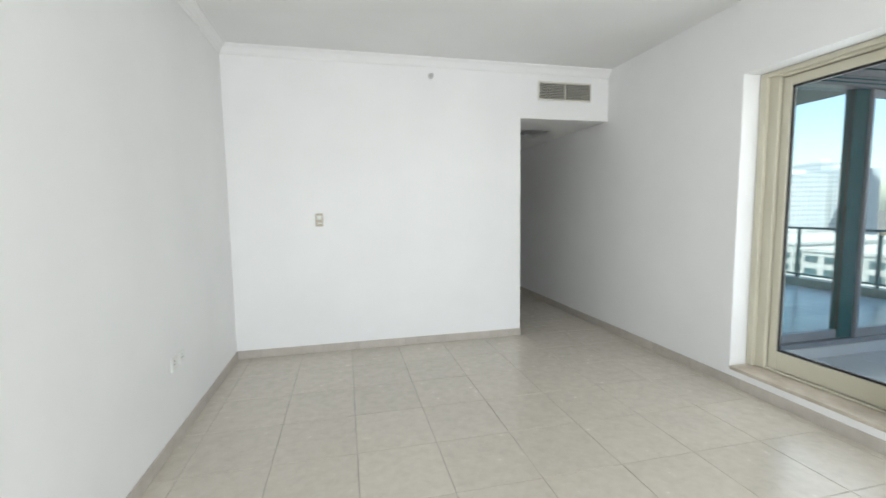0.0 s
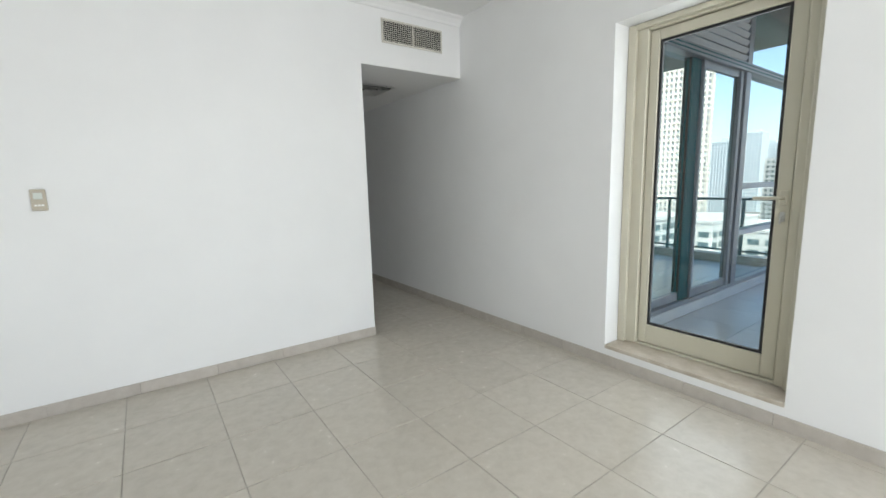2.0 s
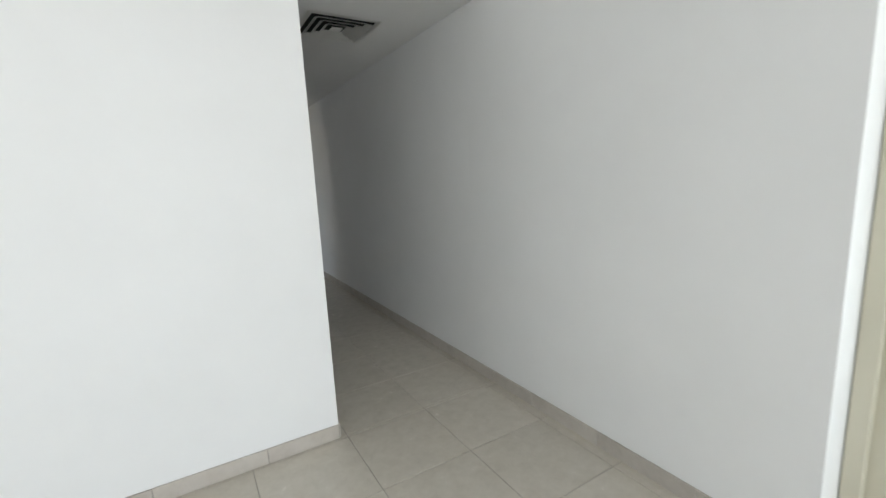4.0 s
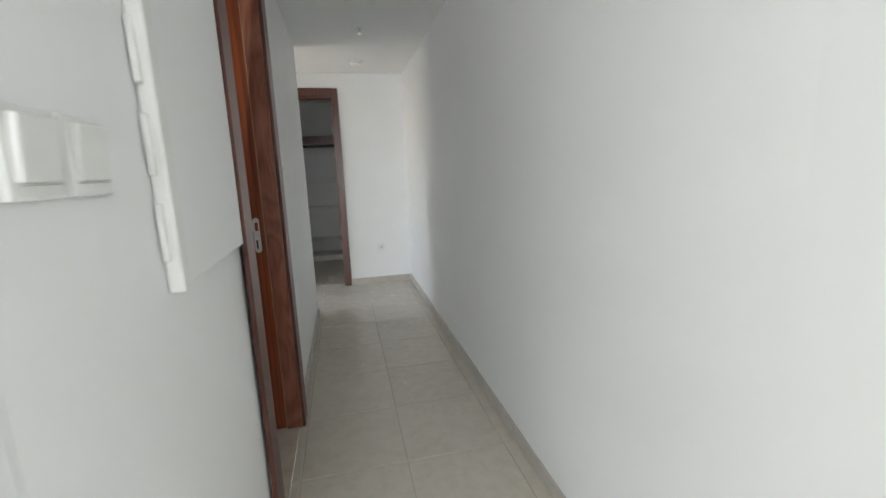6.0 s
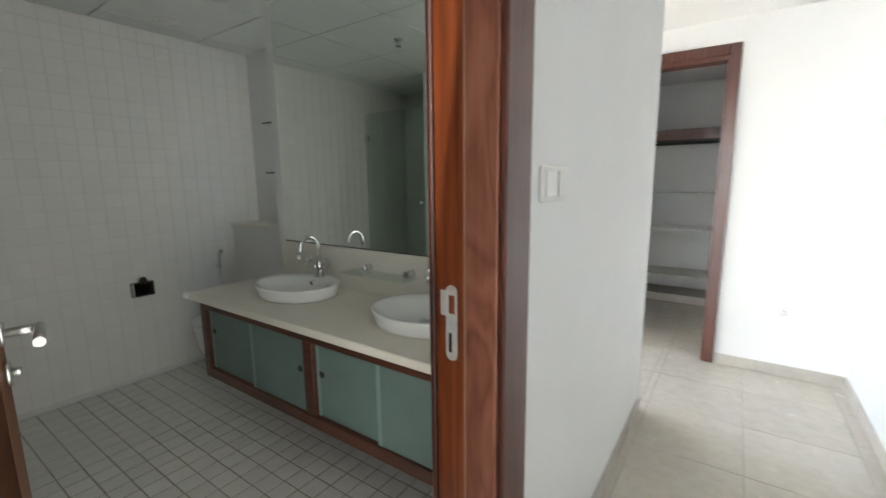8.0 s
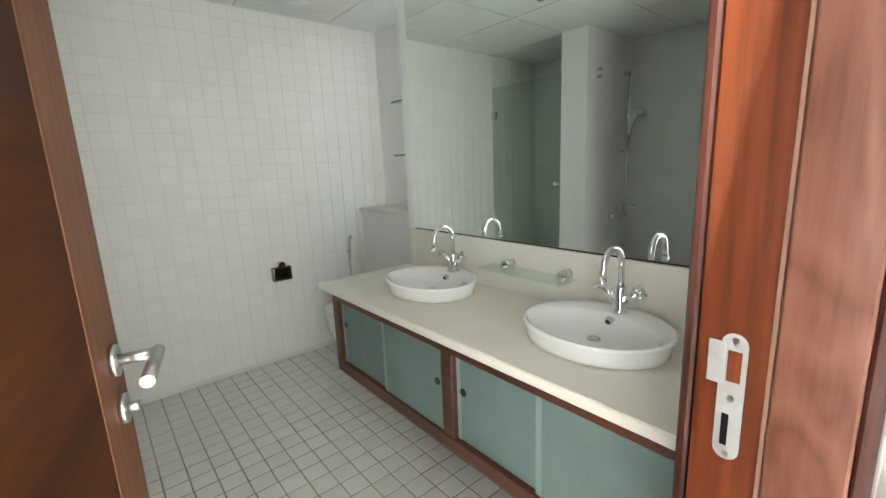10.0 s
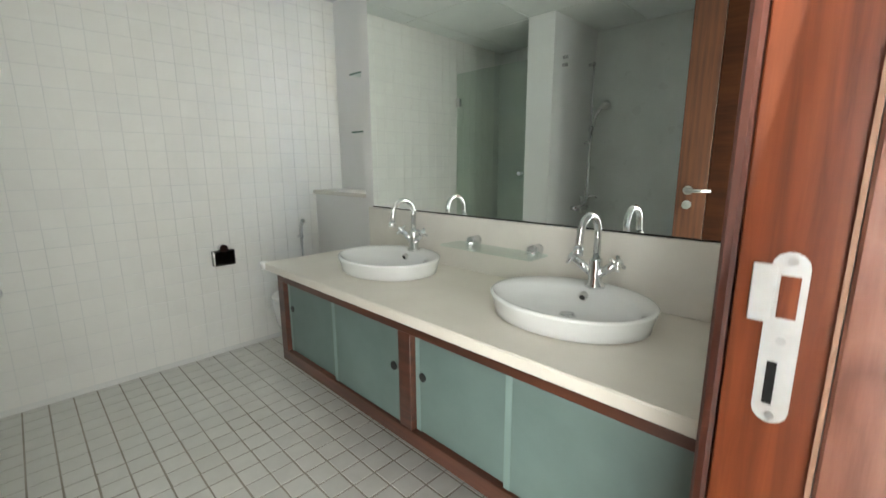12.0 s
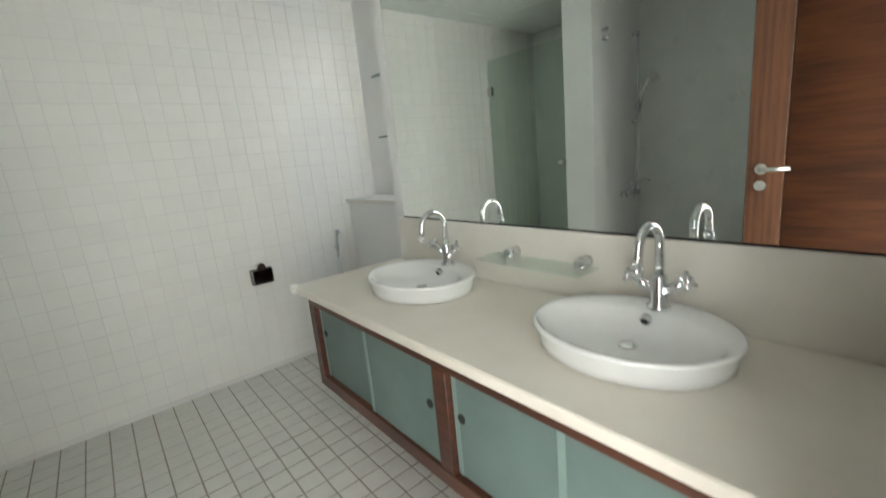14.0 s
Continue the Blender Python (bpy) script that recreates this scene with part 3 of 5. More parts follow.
socket_plate((-0.373, END, 0.43), "-y", 0.09, 0.09, 1, "white socket low on the hallway end wall", rocker=False)


def rocker_switch(y, z, label):
    """A rounded switch plate on the hallway wall with one broad, tilted rocker."""
    w, h = 0.100, 0.104
    s = thing("light_switch", (HW, y, z), label, "switch", "light switches at the hallway corner")
    part("plate", block(HW + 0.001, HW + 0.012, y - w / 2, y + w / 2, z, z + h, 0.005, 2), M_PLASTIC, s)
    bm = block(HW + 0.010, HW + 0.020, y - w * 0.36, y + w * 0.36, z + 0.020, z + h - 0.010, 0.003, 2)
    bmesh.ops.rotate(bm, verts=bm.verts, cent=(HW + 0.012, y, z + h / 2), matrix=Matrix.Rotation(radians(5), 3, 'Y'))
    part("rocker", bm, M_PLASTIC, s)
    part("slit", block(HW + 0.0121, HW + 0.0135, y - w * 0.36, y + w * 0.36, z + 0.0165, z + 0.0185), M_SCREEN, s, "thin grey slit under the rocker")


for sy in (0.205, 0.312):
    rocker_switch(sy, 1.415, "white rocker switch on its own plate at the hallway corner")
socket_plate((HW, 2.30, 1.398), "+x", 0.19, 0.095, 2, "white double light switch beside the bathroom door", "light_switch", "switch")


def electrical_panel():
    p = thing("electrical_panel", (HW, 0.78, 1.20), "white flush electrical panel door on the hallway wall", "panel")
    part("door", block(HW + 0.001, HW + 0.022, 0.562, 1.062, 1.220, 2.2, 0.004), M_WALL, p)
    fr = part("frame", block(HW + 0.001, HW + 0.030, 0.515, 0.561, 1.215, 2.22, 0.004), M_PLASTIC, p)
    for z in (1.28, 1.44, 1.60, 1.76, 1.92):
        part("slot", block(HW + 0.004, HW + 0.016, 0.503, 0.514, z, z + 0.11, 0.002), M_PLASTIC, fr)


electrical_panel()


def ceiling_diffuser():
    c, h = (-0.64, 0.945), 0.262
    d = thing("ceiling_diffuser", (c[0], c[1], HCEIL - 0.02), "white square four-way air diffuser in the hallway ceiling", "vent")
    # flat near-black sheet stands for the shade above the louvres
    part("backing", block(c[0] - h + 0.03, c[0] + h - 0.03, c[1] - h + 0.03, c[1] + h - 0.03, HCEIL - 0.003, HCEIL - 0.001), M_DARKVOID, d, "near-black sheet in place of the shaded duct")
    for k in range(5):
        r0 = h - k * 0.052
        r1, zlow, zup = r0 - (0.03 if k == 0 else 0.04), HCEIL - 0.006 - (0.0 if k == 0 else 0.02), HCEIL - 0.004
        bm = bmesh.new()
        if k == 4:
            box(bm, c[0] - 0.04, c[0] + 0.04, c[1] - 0.04, c[1] + 0.04, HCEIL - 0.02, HCEIL - 0.012, 0.003)
        else:
            lo = [bm.verts.new((c[0] + sx * r0, c[1] + sy * r0, zlow if k else HCEIL - 0.010)) for sx, sy in ((-1, -1), (1, -1), (1, 1), (-1, 1))]
            up = [bm.verts.new((c[0] + sx * r1, c[1] + sy * r1, zup if k else HCEIL - 0.014)) for sx, sy in ((-1, -1), (1, -1), (1, 1), (-1, 1))]
            for a in range(4):
                bm.faces.new((lo[a], lo[(a + 1) % 4], up[(a + 1) % 4], up[a]))
            bmesh.ops.solidify(bm, geom=bm.faces[:], thickness=0.004)
        part("louvre" if k else "frame", bm, M_PLASTIC, d)


ceiling_diffuser()


def smoke_detector(at, label, name="smoke_detector"):
    s = thing(name, at, label, "detector")
    part("base", turned(at, [(0.085, -0.001), (0.088, -0.012), (0.08, -0.018)], 28), M_PLASTIC, s)
    part("body", turned((at[0], at[1], at[2] - 0.018), [(0.062, 0.0), (0.06, -0.012), (0.045, -0.024), (0.02, -0.028)], 24), M_PLASTIC, s)


smoke_detector((-0.571, 4.44, HCEIL - 0.001), "white round smoke detector on the hallway ceiling")


# ---- bathroom doorway, door and closet doorway ----
def stadium(x0, x1, z0, z1, y0, y1, n=8):
    """A plate in the xz plane with half-round ends, from y0 to y1."""
    r, cx = (x1 - x0) / 2, (x0 + x1) / 2
    out = [(cx + r * math.cos(a), z1 - r + r * math.sin(a)) for a in np.linspace(0, math.pi, n)]
    out += [(cx + r * math.cos(a), z0 + r + r * math.sin(a)) for a in np.linspace(math.pi, 2 * math.pi, n)]
    bm = bmesh.new()
    a = [bm.verts.new((x, y0, z)) for x, z in out]
    b = [bm.verts.new((x, y1, z)) for x, z in out]
    bm.faces.new(a[::-1])
    bm.faces.new(b)
    for k in range(len(out)):
        bm.faces.new((a[k], a[(k + 1) % len(a)], b[(k + 1) % len(a)], b[k]))
    return bm


def bathroom_door_frame():
    f = thing("door_frame", (-1.21, 1.575, 0.0), "mahogany bathroom door frame with a rebate and seal strip", "door frame")
    yn, yf = NEAR, FAR
    part("jamb", block(HBX - 0.004, -1.211, yf, yf + 0.036, 0.0, 2.33, 0.002), M_WOOD, f, "orange-brown rebated strike jamb")
    part("jamb", block(HBX - 0.004, -1.211, yn - 0.036, yn, 0.0, 2.33, 0.002), M_WOOD, f)
    part("stop", block(-1.2095, HW + 0.012, yf - 0.014, yf + 0.036, 0.0, 2.33, 0.003), M_WOOD_P, f, "figured door stop, pinkish from hall glare put into its colour")
    part("stop", block(-1.2095, HW + 0.012, yn - 0.036, yn + 0.014, 0.0, 2.33, 0.003), M_WOOD_P, f)
    part("seal", block(-1.215, -1.2105, yf - 0.010, yf - 0.001, 0.0, 2.30), M_SEAL, f, "pale brown rubber seal strip")
    part("head", block(HBX - 0.004, HW + 0.002, yn - 0.036, yf + 0.036, 2.33, 2.365, 0.003), M_WOOD, f)
    for x0, x1 in ((HW + 0.0125, HW + 0.030), (HBX - 0.020, HBX - 0.005)):
        m = M_WOOD_DK
        part("architrave", block(x0, x1, yf - 0.008, yf + 0.118, 0.0, 2.345, 0.004), m, f)
        part("architrave", block(x0, x1, yn - 0.110, yn + 0.008, 0.0, 2.345, 0.004), m, f)
        part("architrave", block(x0, x1, yn - 0.110, yf + 0.118, 2.346, 2.46, 0.004), m, f)
    # strike plate on the rebated face
    y = yf
    s = part("strike_plate", stadium(-1.269, -1.238, 1.034, 1.218, y - 0.0022, y - 0.0002), M_STEEL_W, f, "white steel strike plate with two slots")
    part("strike_lip", block(-1.284, -1.263, y - 0.003, y - 0.0004, 1.143, 1.204, 0.001), M_STEEL_W, s)
    part("latch_hole", block(-1.260, -1.244, y - 0.0029, y - 0.0023, 1.15, 1.194), M_WOOD, s)
    part("bolt_hole", block(-1.261, -1.2525, y - 0.0029, y - 0.0023, 1.055, 1.102), M_DARKVOID, s)
    for z in (1.209, 1.126, 1.043):
        bm = tube(bmesh.new(), ((-1.2525, y - 0.0023, z), (-1.2525, y - 0.0036, z)), 0.0045, 10)
        part("screw", bm, M_STEEL, s)
    structure("threshold", block(HBX, HW, yn, yf, -0.0030, 0.006, 0.002), M_SILL, "cream stone threshold under the bathroom door", "threshold")


# pink in these wood tones is the hall's glare, put into the colour
M_WOOD_P = figured_wood("figured_mahogany_glare", (0.165, 0.054, 0.031), (0.235, 0.087, 0.053), (0.29, 0.118, 0.076), 0.32)
M_SEAL = plain("seal_brown", (0.36, 0.2, 0.13), 0.6)
M_STEEL_W = speckled("white_steel", (0.62, 0.62, 0.60), (0.72, 0.72, 0.70), 30, 0.4, 0.35, 0.05)
bathroom_door_frame()


def bathroom_door():
    hinge, ang = Vector((-1.285, 1.19, 0)), math.degrees(math.atan2(1.354 - 1.19, -2.03 + 1.285))
    d = thing("bathroom_door", (hinge.x, hinge.y, 0.008), "open dark mahogany bathroom door with steel lever handle", "door")
    W = 0.762

    def turn(bm):
        bmesh.ops.rotate(bm, verts=bm.verts, cent=(0, 0, 0), matrix=Matrix.Rotation(radians(ang), 3, 'Z'))
        bmesh.ops.translate(bm, verts=bm.verts, vec=hinge)
        return bm
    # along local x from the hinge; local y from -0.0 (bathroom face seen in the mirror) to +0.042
    part("panel", turn(block(0.0, W - 0.162, 0.0, 0.042, 0.008, 2.32, 0.002)), M_WOOD_DP, d, "deep red-brown veneer panel with shade in its colour")
    part("stile", turn(block(W - 0.160, W, 0.0, 0.042, 0.008, 2.32, 0.003)), M_WOOD_OR, d, "orange-brown veneer stile, toned down for shade")
    for side, sg in ((0.0, -1), (0.042, 1)):
        hx, hz = W - 0.062, 1.15
        h = part("handle", turn(tube(bmesh.new(), [(hx, side + sg * 0.008, hz), (hx, side + sg * 0.062, hz)], [0.010, 0.010], 14)), M_STEEL, d, "brushed steel lever handle")
        part("lever", turn(tube(bmesh.new(), [(hx + 0.011, side + sg * 0.064, hz), (hx - 0.12, side + sg * 0.064, hz)], 0.0105, 16)), M_STEEL, h)
        part("rose", turn(tube(bmesh.new(), [(hx, side + sg * 0.0005, hz), (hx, side + sg * 0.009, hz)], 0.027, 24)), M_STEEL, h)
        part("key_rose", turn(tube(bmesh.new(), [(hx, side + sg * 0.0005, hz - 0.088), (hx, side + sg * 0.009, hz - 0.088)], 0.026, 24)), M_STEEL, d, "round steel lock rose")
        part("turn_knob", turn(tube(bmesh.new(), [(hx, side + sg * 0.0095, hz - 0.088), (hx, side + sg * 0.026, hz - 0.088)], 0.009, 14)), M_STEEL, d)
    part("latch_plate", turn(block(W + 0.0002, W + 0.002, 0.010, 0.032, 1.03, 1.23)), M_STEEL, d, "steel latch plate on the door edge")
    # near-black strips laid on the face stand for shaded cuts in it
    for z in (1.25, 1.33):
        part("groove_strip", turn(block(0.006, W - 0.166, 0.0421, 0.0425, z, z + 0.004)), M_DARKVOID, d, "thin black strip across the veneer, in place of a shaded cut")
    for z in (0.25, 1.2, 2.05):
        part("hinge", turn(tube(bmesh.new(), [(-0.004, -0.006, z), (-0.004, -0.006, z + 0.1)], 0.007, 12)), M_STEEL, d)


# two veneers; extra darkness in both colours stands for shade on the leaf
M_WOOD_DP = wood_material("door_panel_veneer_shaded", (0.016, 0.0042, 0.001), (0.034, 0.009, 0.002), (0.055, 0.016, 0.004), 0.6, (1.2, 1.2, 16.0), coat=0.0)
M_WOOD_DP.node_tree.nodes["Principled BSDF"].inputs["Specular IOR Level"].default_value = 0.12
M_WOOD_OR = wood_material("door_stile_veneer_shaded", (0.045, 0.013, 0.004), (0.09, 0.028, 0.008), (0.14, 0.047, 0.014), 0.55, coat=0.04)
bathroom_door()


def closet_doorway():
    f = thing("door_frame", (-1.30, END, 0.0), "dark mahogany frame of the open closet doorway", "door frame")
    part("jamb", block(-0.865, -0.822, END - 0.002, END + 0.125, 0, 2.30, 0.003), M_WOOD_DK, f)
    part("jamb", block(-1.778, -1.735, END - 0.002, END + 0.125, 0, 2.30, 0.003), M_WOOD_DK, f)
    part("head", block(-1.778, -0.822, END - 0.002, END + 0.125, 2.302, 2.345, 0.003), M_WOOD_DK, f)
    part("architrave", block(-0.850, -0.778, END - 0.022, END - 0.004, 0, 2.41, 0.004), M_WOOD_DK, f)
    part("architrave", block(-1.822, -1.750, END - 0.022, END - 0.004, 0, 2.41, 0.004), M_WOOD_DK, f)
    part("architrave", block(-1.749, -0.851, END - 0.022, END - 0.004, 2.335, 2.41, 0.004), M_WOOD_DK, f)
    s = thing("closet_shelves", (-1.27, 6.95, 0.0), "white built-in closet shelves with a dark wood band and rail", "shelving")
    for z in (0.335, 0.88, 1.29):
        part("shelf", block(-2.098, -0.452, 6.7, 7.198, z - 0.028, z, 0.002), M_PLASTIC, s)
    part("fascia", block(-2.098, -0.452, 6.68, 7.198, 1.88, 2.0, 0.003), M_WOOD_DK, s, "dark mahogany shelf band")
    part("hanging_rail", bar((-2.098, 6.70, 1.845), (-0.452, 6.70, 1.845), 0.016), M_BLACK, s, "black hanging rail")
    part("plinth", block(-2.098, -0.452, 6.75, 7.187, 0.0, 0.09, 0.002), M_SKIRT, s)


closet_doorway()


# ---- bathroom furniture ----
grid = BATH
VF, VX0, VX1, CT = 2.155, -3.075, BX1 - 0.003, 0.795


def vanity():
    v = thing("vanity_cabinet", ((VX0 + VX1) / 2, 2.45, 0.335), "low red-brown wooden vanity with sliding frosted glass doors", "cabinet")
    z0, z1 = 0.335, CT - 0.037
    part("top_rail", block(VX0, VX1, VF, VF + 0.03, z1 - 0.035, z1, 0.002), M_WOOD_V, v)
    part("bottom_rail", block(VX0, VX1, VF, VF + 0.03, z0, z0 + 0.055, 0.002), M_WOOD_V, v)
    for a, b in ((VX0, VX0 + 0.055), (-2.205, -2.145), (VX1 - 0.05, VX1)):
        part("stile", block(a, b, VF - 0.0005, VF + 0.03, z0 + 0.0555, z1 - 0.0355, 0.002), M_WOOD_V, v)
    part("side_panel", block(VX0, VX0 + 0.02, VF + 0.031, MIRY - 0.002, z0, z1), M_WOOD_V, v)
    part("base", block(VX0 + 0.021, VX1, VF + 0.031, MIRY - 0.002, z0, z0 + 0.02), M_WOOD_V, v)
    part("back", block(VX0 + 0.021, VX1, MIRY - 0.02, MIRY - 0.003, z0 + 0.021, z1), M_WOOD_DK, v)
    a0, a1 = z0 + 0.056, z1 - 0.036
    doors = ((VX0 + 0.056, -2.60, 0.022, -2.985, 0.60), (-2.62, -2.206, 0.010, -2.240, 0.585),
             (-2.144, -1.76, 0.022, -2.112, 0.585), (-1.785, VX1 - 0.051, 0.010, -1.392, 0.566))
    for xa, xb, dy, hx, hz in doors:
        g = part("sliding_door", block(xa, xb, VF + dy, VF + dy + 0.007, a0, a1, 0.001), M_FROST, v, "frosted blue-green glass sliding door")
        # pale strip on the face paints the highlight along the pane's side
        part("edge", block(xa - 0.0008 if dy < 0.02 else xa, xa + 0.020, VF + dy - 0.0012, VF + dy - 0.0002, a0, a1), M_FROST_STRIP, g)
        part("finger_hole", tube(bmesh.new(), ((hx, VF + dy - 0.0035, hz), (hx, VF + dy - 0.0005, hz)), 0.0145, 18), M_BLACK, g, "black finger pull")
    part("track", block(VX0 + 0.056, VX1 - 0.051, VF + 0.006, VF + 0.034, a1 - 0.001, a1 + 0.003), M_DARKVOID, v)
    # worktop with its splashback
    w = thing("vanity_worktop", ((VX0 + VX1) / 2, 2.45, CT - 0.036), "cream stone vanity worktop with a low splashback", "worktop")
    part("slab", block(VX0 - 0.10, VX1, VF - 0.018, MIRY - 0.001, CT - 0.036, CT, 0.004), M_STONE, w)
    part("splashback", block(-3.09, VX1, MIRY - 0.022, MIRY - 0.001, CT + 0.0005, 1.024, 0.002), M_STONE_L, w)
    part("corner_guard", turned((VX0 - 0.10, VF - 0.012, CT - 0.034), [(0.016, 0), (0.021, 0.008), (0.021, 0.028), (0.015, 0.036)], 14), M_PLASTIC, w, "white taped corner guard")


M_STONE_L = speckled("splashback_stone", (0.70, 0.67, 0.61), (0.78, 0.75, 0.69), 5, 0.36, fine=0.0, wear=0.01)
vanity()


def basin(cx, cy, group):
    b = thing("wash_basin", (cx, cy, CT), "white oval ceramic counter basin on the stone worktop", "basin", group)
    # rings of half width, half depth, height and shift towards the front; the bowl lies forward of a flat tap deck
    rings = [(0.222, 0.180, 0.001, 0), (0.230, 0.187, 0.005, 0), (0.232, 0.189, 0.022, 0), (0.238, 0.195, 0.044, 0), (0.243, 0.200, 0.057, 0),
             (0.245, 0.202, 0.063, 0), (0.242, 0.199, 0.067, 0), (0.236, 0.193, 0.068, 0), (0.226, 0.152, 0.066, -0.032), (0.217, 0.144, 0.057, -0.032),
             (0.200, 0.132, 0.036, -0.030), (0.162, 0.106, 0.016, -0.024), (0.096, 0.066, 0.008, -0.01), (0.024, 0.024, 0.005, 0)]
    bm, n, prev = bmesh.new(), 56, None
    for rx, ry, z, dy in rings:
        ring = [bm.verts.new((cx + rx * math.cos(a), cy + dy + ry * math.sin(a), CT + z)) for a in (2 * math.pi * k / n for k in range(n))]
        for k in range(n):
            if prev:
                f = bm.faces.new((prev[k], prev[(k + 1) % n], ring[(k + 1) % n], ring[k]))
                f.smooth = True
        prev = ring
    bm.faces.new(prev)
    part("bowl", bm, M_CERAMIC, b)
    part("overflow", tube(bmesh.new(), ((cx, cy + 0.088, CT + 0.040), (cx, cy + 0.104, CT + 0.046)), 0.013, 16), M_STEEL, b, "steel overflow ring")
    part("overflow_hole", tube(bmesh.new(), ((cx, cy + 0.0860, CT + 0.0393), (cx, cy + 0.0877, CT + 0.0399)), 0.009, 14), M_BLACK, b)
    part("drain", turned((cx, cy, CT + 0.0055), [(0.024, 0), (0.022, 0.004), (0.004, 0.005)], 18), M_CHROME, b, "chrome drain")


def mixer_tap(cx, cy, z, group):
    t = thing("mixer_tap", (cx, cy, z), "chrome swan-neck mixer tap with two cross handles", "tap", group)
    part("base", turned((cx, cy, z), [(0.030, 0), (0.030, 0.008), (0.021, 0.014), (0.020, 0.085), (0.016, 0.092)], 22), M_CHROME, t)
    R, top = 0.058, z + 0.171
    pts = [(cx, cy, z + 0.085), (cx, cy, top)]
    pts += [(cx, cy - R + R * math.cos(a), top + R * math.sin(a)) for a in np.linspace(0.25, math.pi, 10)]
    pts += [(cx, cy - 2 * R - 0.006, top - 0.045)]
    part("spout", tube(bmesh.new(), pts, 0.0112, 14), M_CHROME, t)
    part("spray_tip", tube(bmesh.new(), ((cx, cy - 2 * R - 0.005, top - 0.03), (cx, cy - 2 * R - 0.008, top - 0.052)), 0.0145, 14), M_CHROME, t)
    for sg in (-1, 1):
        c = Vector((cx + sg * 0.064, cy - 0.012, z + 0.082))
        arm = part("arm", tube(bmesh.new(), ((cx + sg * 0.014, cy, z + 0.045), c), [0.014, 0.013], 12), M_CHROME, t)
        axis = (c - Vector((cx + sg * 0.014, cy, z + 0.045))).normalized()
        u = axis.cross(Vector((0, 1, 0))).normalized()
        w = axis.cross(u)
        part("hub", tube(bmesh.new(), (c - axis * 0.004, c + axis * 0.022), 0.011, 14), M_CHROME, arm)
        cen = c + axis * 0.010
        for way in (u + w, u - w):
            way = way.normalized() * 0.027
            part("spoke", tube(bmesh.new(), (cen - way, cen + way), [0.0062, 0.0062], 10), M_CHROME, arm)


for bx in (-2.62, -1.768):
    basin(bx - 0.012, 2.46, "pair of basins on the vanity")
    mixer_tap(bx + 0.004, 2.594, CT + 0.068, "pair of taps on the vanity")


def mirror():
    m = thing("wall_mirror", (-2.24, MIRY - 0.004, 1.02), "large frameless wall mirror above the vanity", "mirror")
    part("glass", block(-3.06, VX1, MIRY - 0.008, MIRY - 0.002, 1.029, 2.415, 0.001), M_MIRROR, m)
    part("edge_strip", block(-3.06, VX1, MIRY - 0.012, MIRY - 0.002, 1.0245, 1.0285), M_DARKVOID, m, "thin dark mirror channel")


mirror()


def glass_shelf():
    s = thing("glass_shelf", (-2.24, MIRY - 0.08, 0.93), "small glass toiletries shelf on two chrome brackets", "shelf")
    part("pane", block(-2.42, -1.985, MIRY - 0.145, MIRY - 0.03, 0.913, 0.921, 0.001), M_SHELFGLASS, s, "greenish glass pane")
    for x in (-2.32, -2.027):
        k = part("bracket", tube(bmesh.new(), ((x, MIRY - 0.023, 0.935), (x, MIRY - 0.075, 0.935)), [0.020, 0.018], 18), M_CHROME, s)
        part("clamp", block(x - 0.012, x + 0.012, MIRY - 0.09, MIRY - 0.055, 0.9215, 0.932, 0.002), M_CHROME, k)


glass_shelf()


def niche():
    structure("niche_ledge", block(BX0 + 0.001, -3.141, 2.965, BY1 - 0.001, 1.036, 1.064, 0.003), M_STONE_L, "cream stone ledge over the cistern wall", "ledge")
    for z, w in ((1.455, 0.30), (1.815, 0.30)):
        s = thing("niche_shelf", (-3.43, 3.10, z), "small clear glass shelf in the bathroom niche", "shelf", "glass shelves in the niche")
        part("pane", block(-3.665, -3.142, 2.99, BY1 - 0.002, z, z + 0.008, 0.001), M_SHELFGLASS, s)
        part("edge", block(-3.665, -3.142, 2.9885, 2.9897, z - 0.001, z + 0.009), M_GLASSEDGE, s, "dark green glass edge")
        for y in (3.02, 3.17):
            part("clip", block(-3.17, -3.143, y - 0.012, y + 0.012, z - 0.018, z - 0.0005, 0.002), M_CHROME, s)


niche()


def paper_holder():
    y0, y1, z0, z1 = 2.205, 2.345, 0.595, 0.70
    h = thing("toilet_paper_holder", (BX0, 2.275, z0), "chrome toilet paper holder on the tiled wall", "paper holder")
    part("cover", block(BX0 + 0.001, BX0 + 0.045, y0, y1, z0, z1, 0.012, 2), M_DKCHROME, h, "mirror-like chrome cover with shadow put into its colour")
    part("knob", tube(bmesh.new(), ((BX0 + 0.002, 2.275, z1 + 0.012), (BX0 + 0.05, 2.275, z1 + 0.012)), 0.026, 18), M_CHROME, h)


# chrome again, with its shadowed look put into the colour
M_DKCHROME = speckled("shadowed_chrome", (0.10, 0.10, 0.10), (0.14, 0.14, 0.14), 10, 0.12, 1.0, 0.0)
paper_holder()


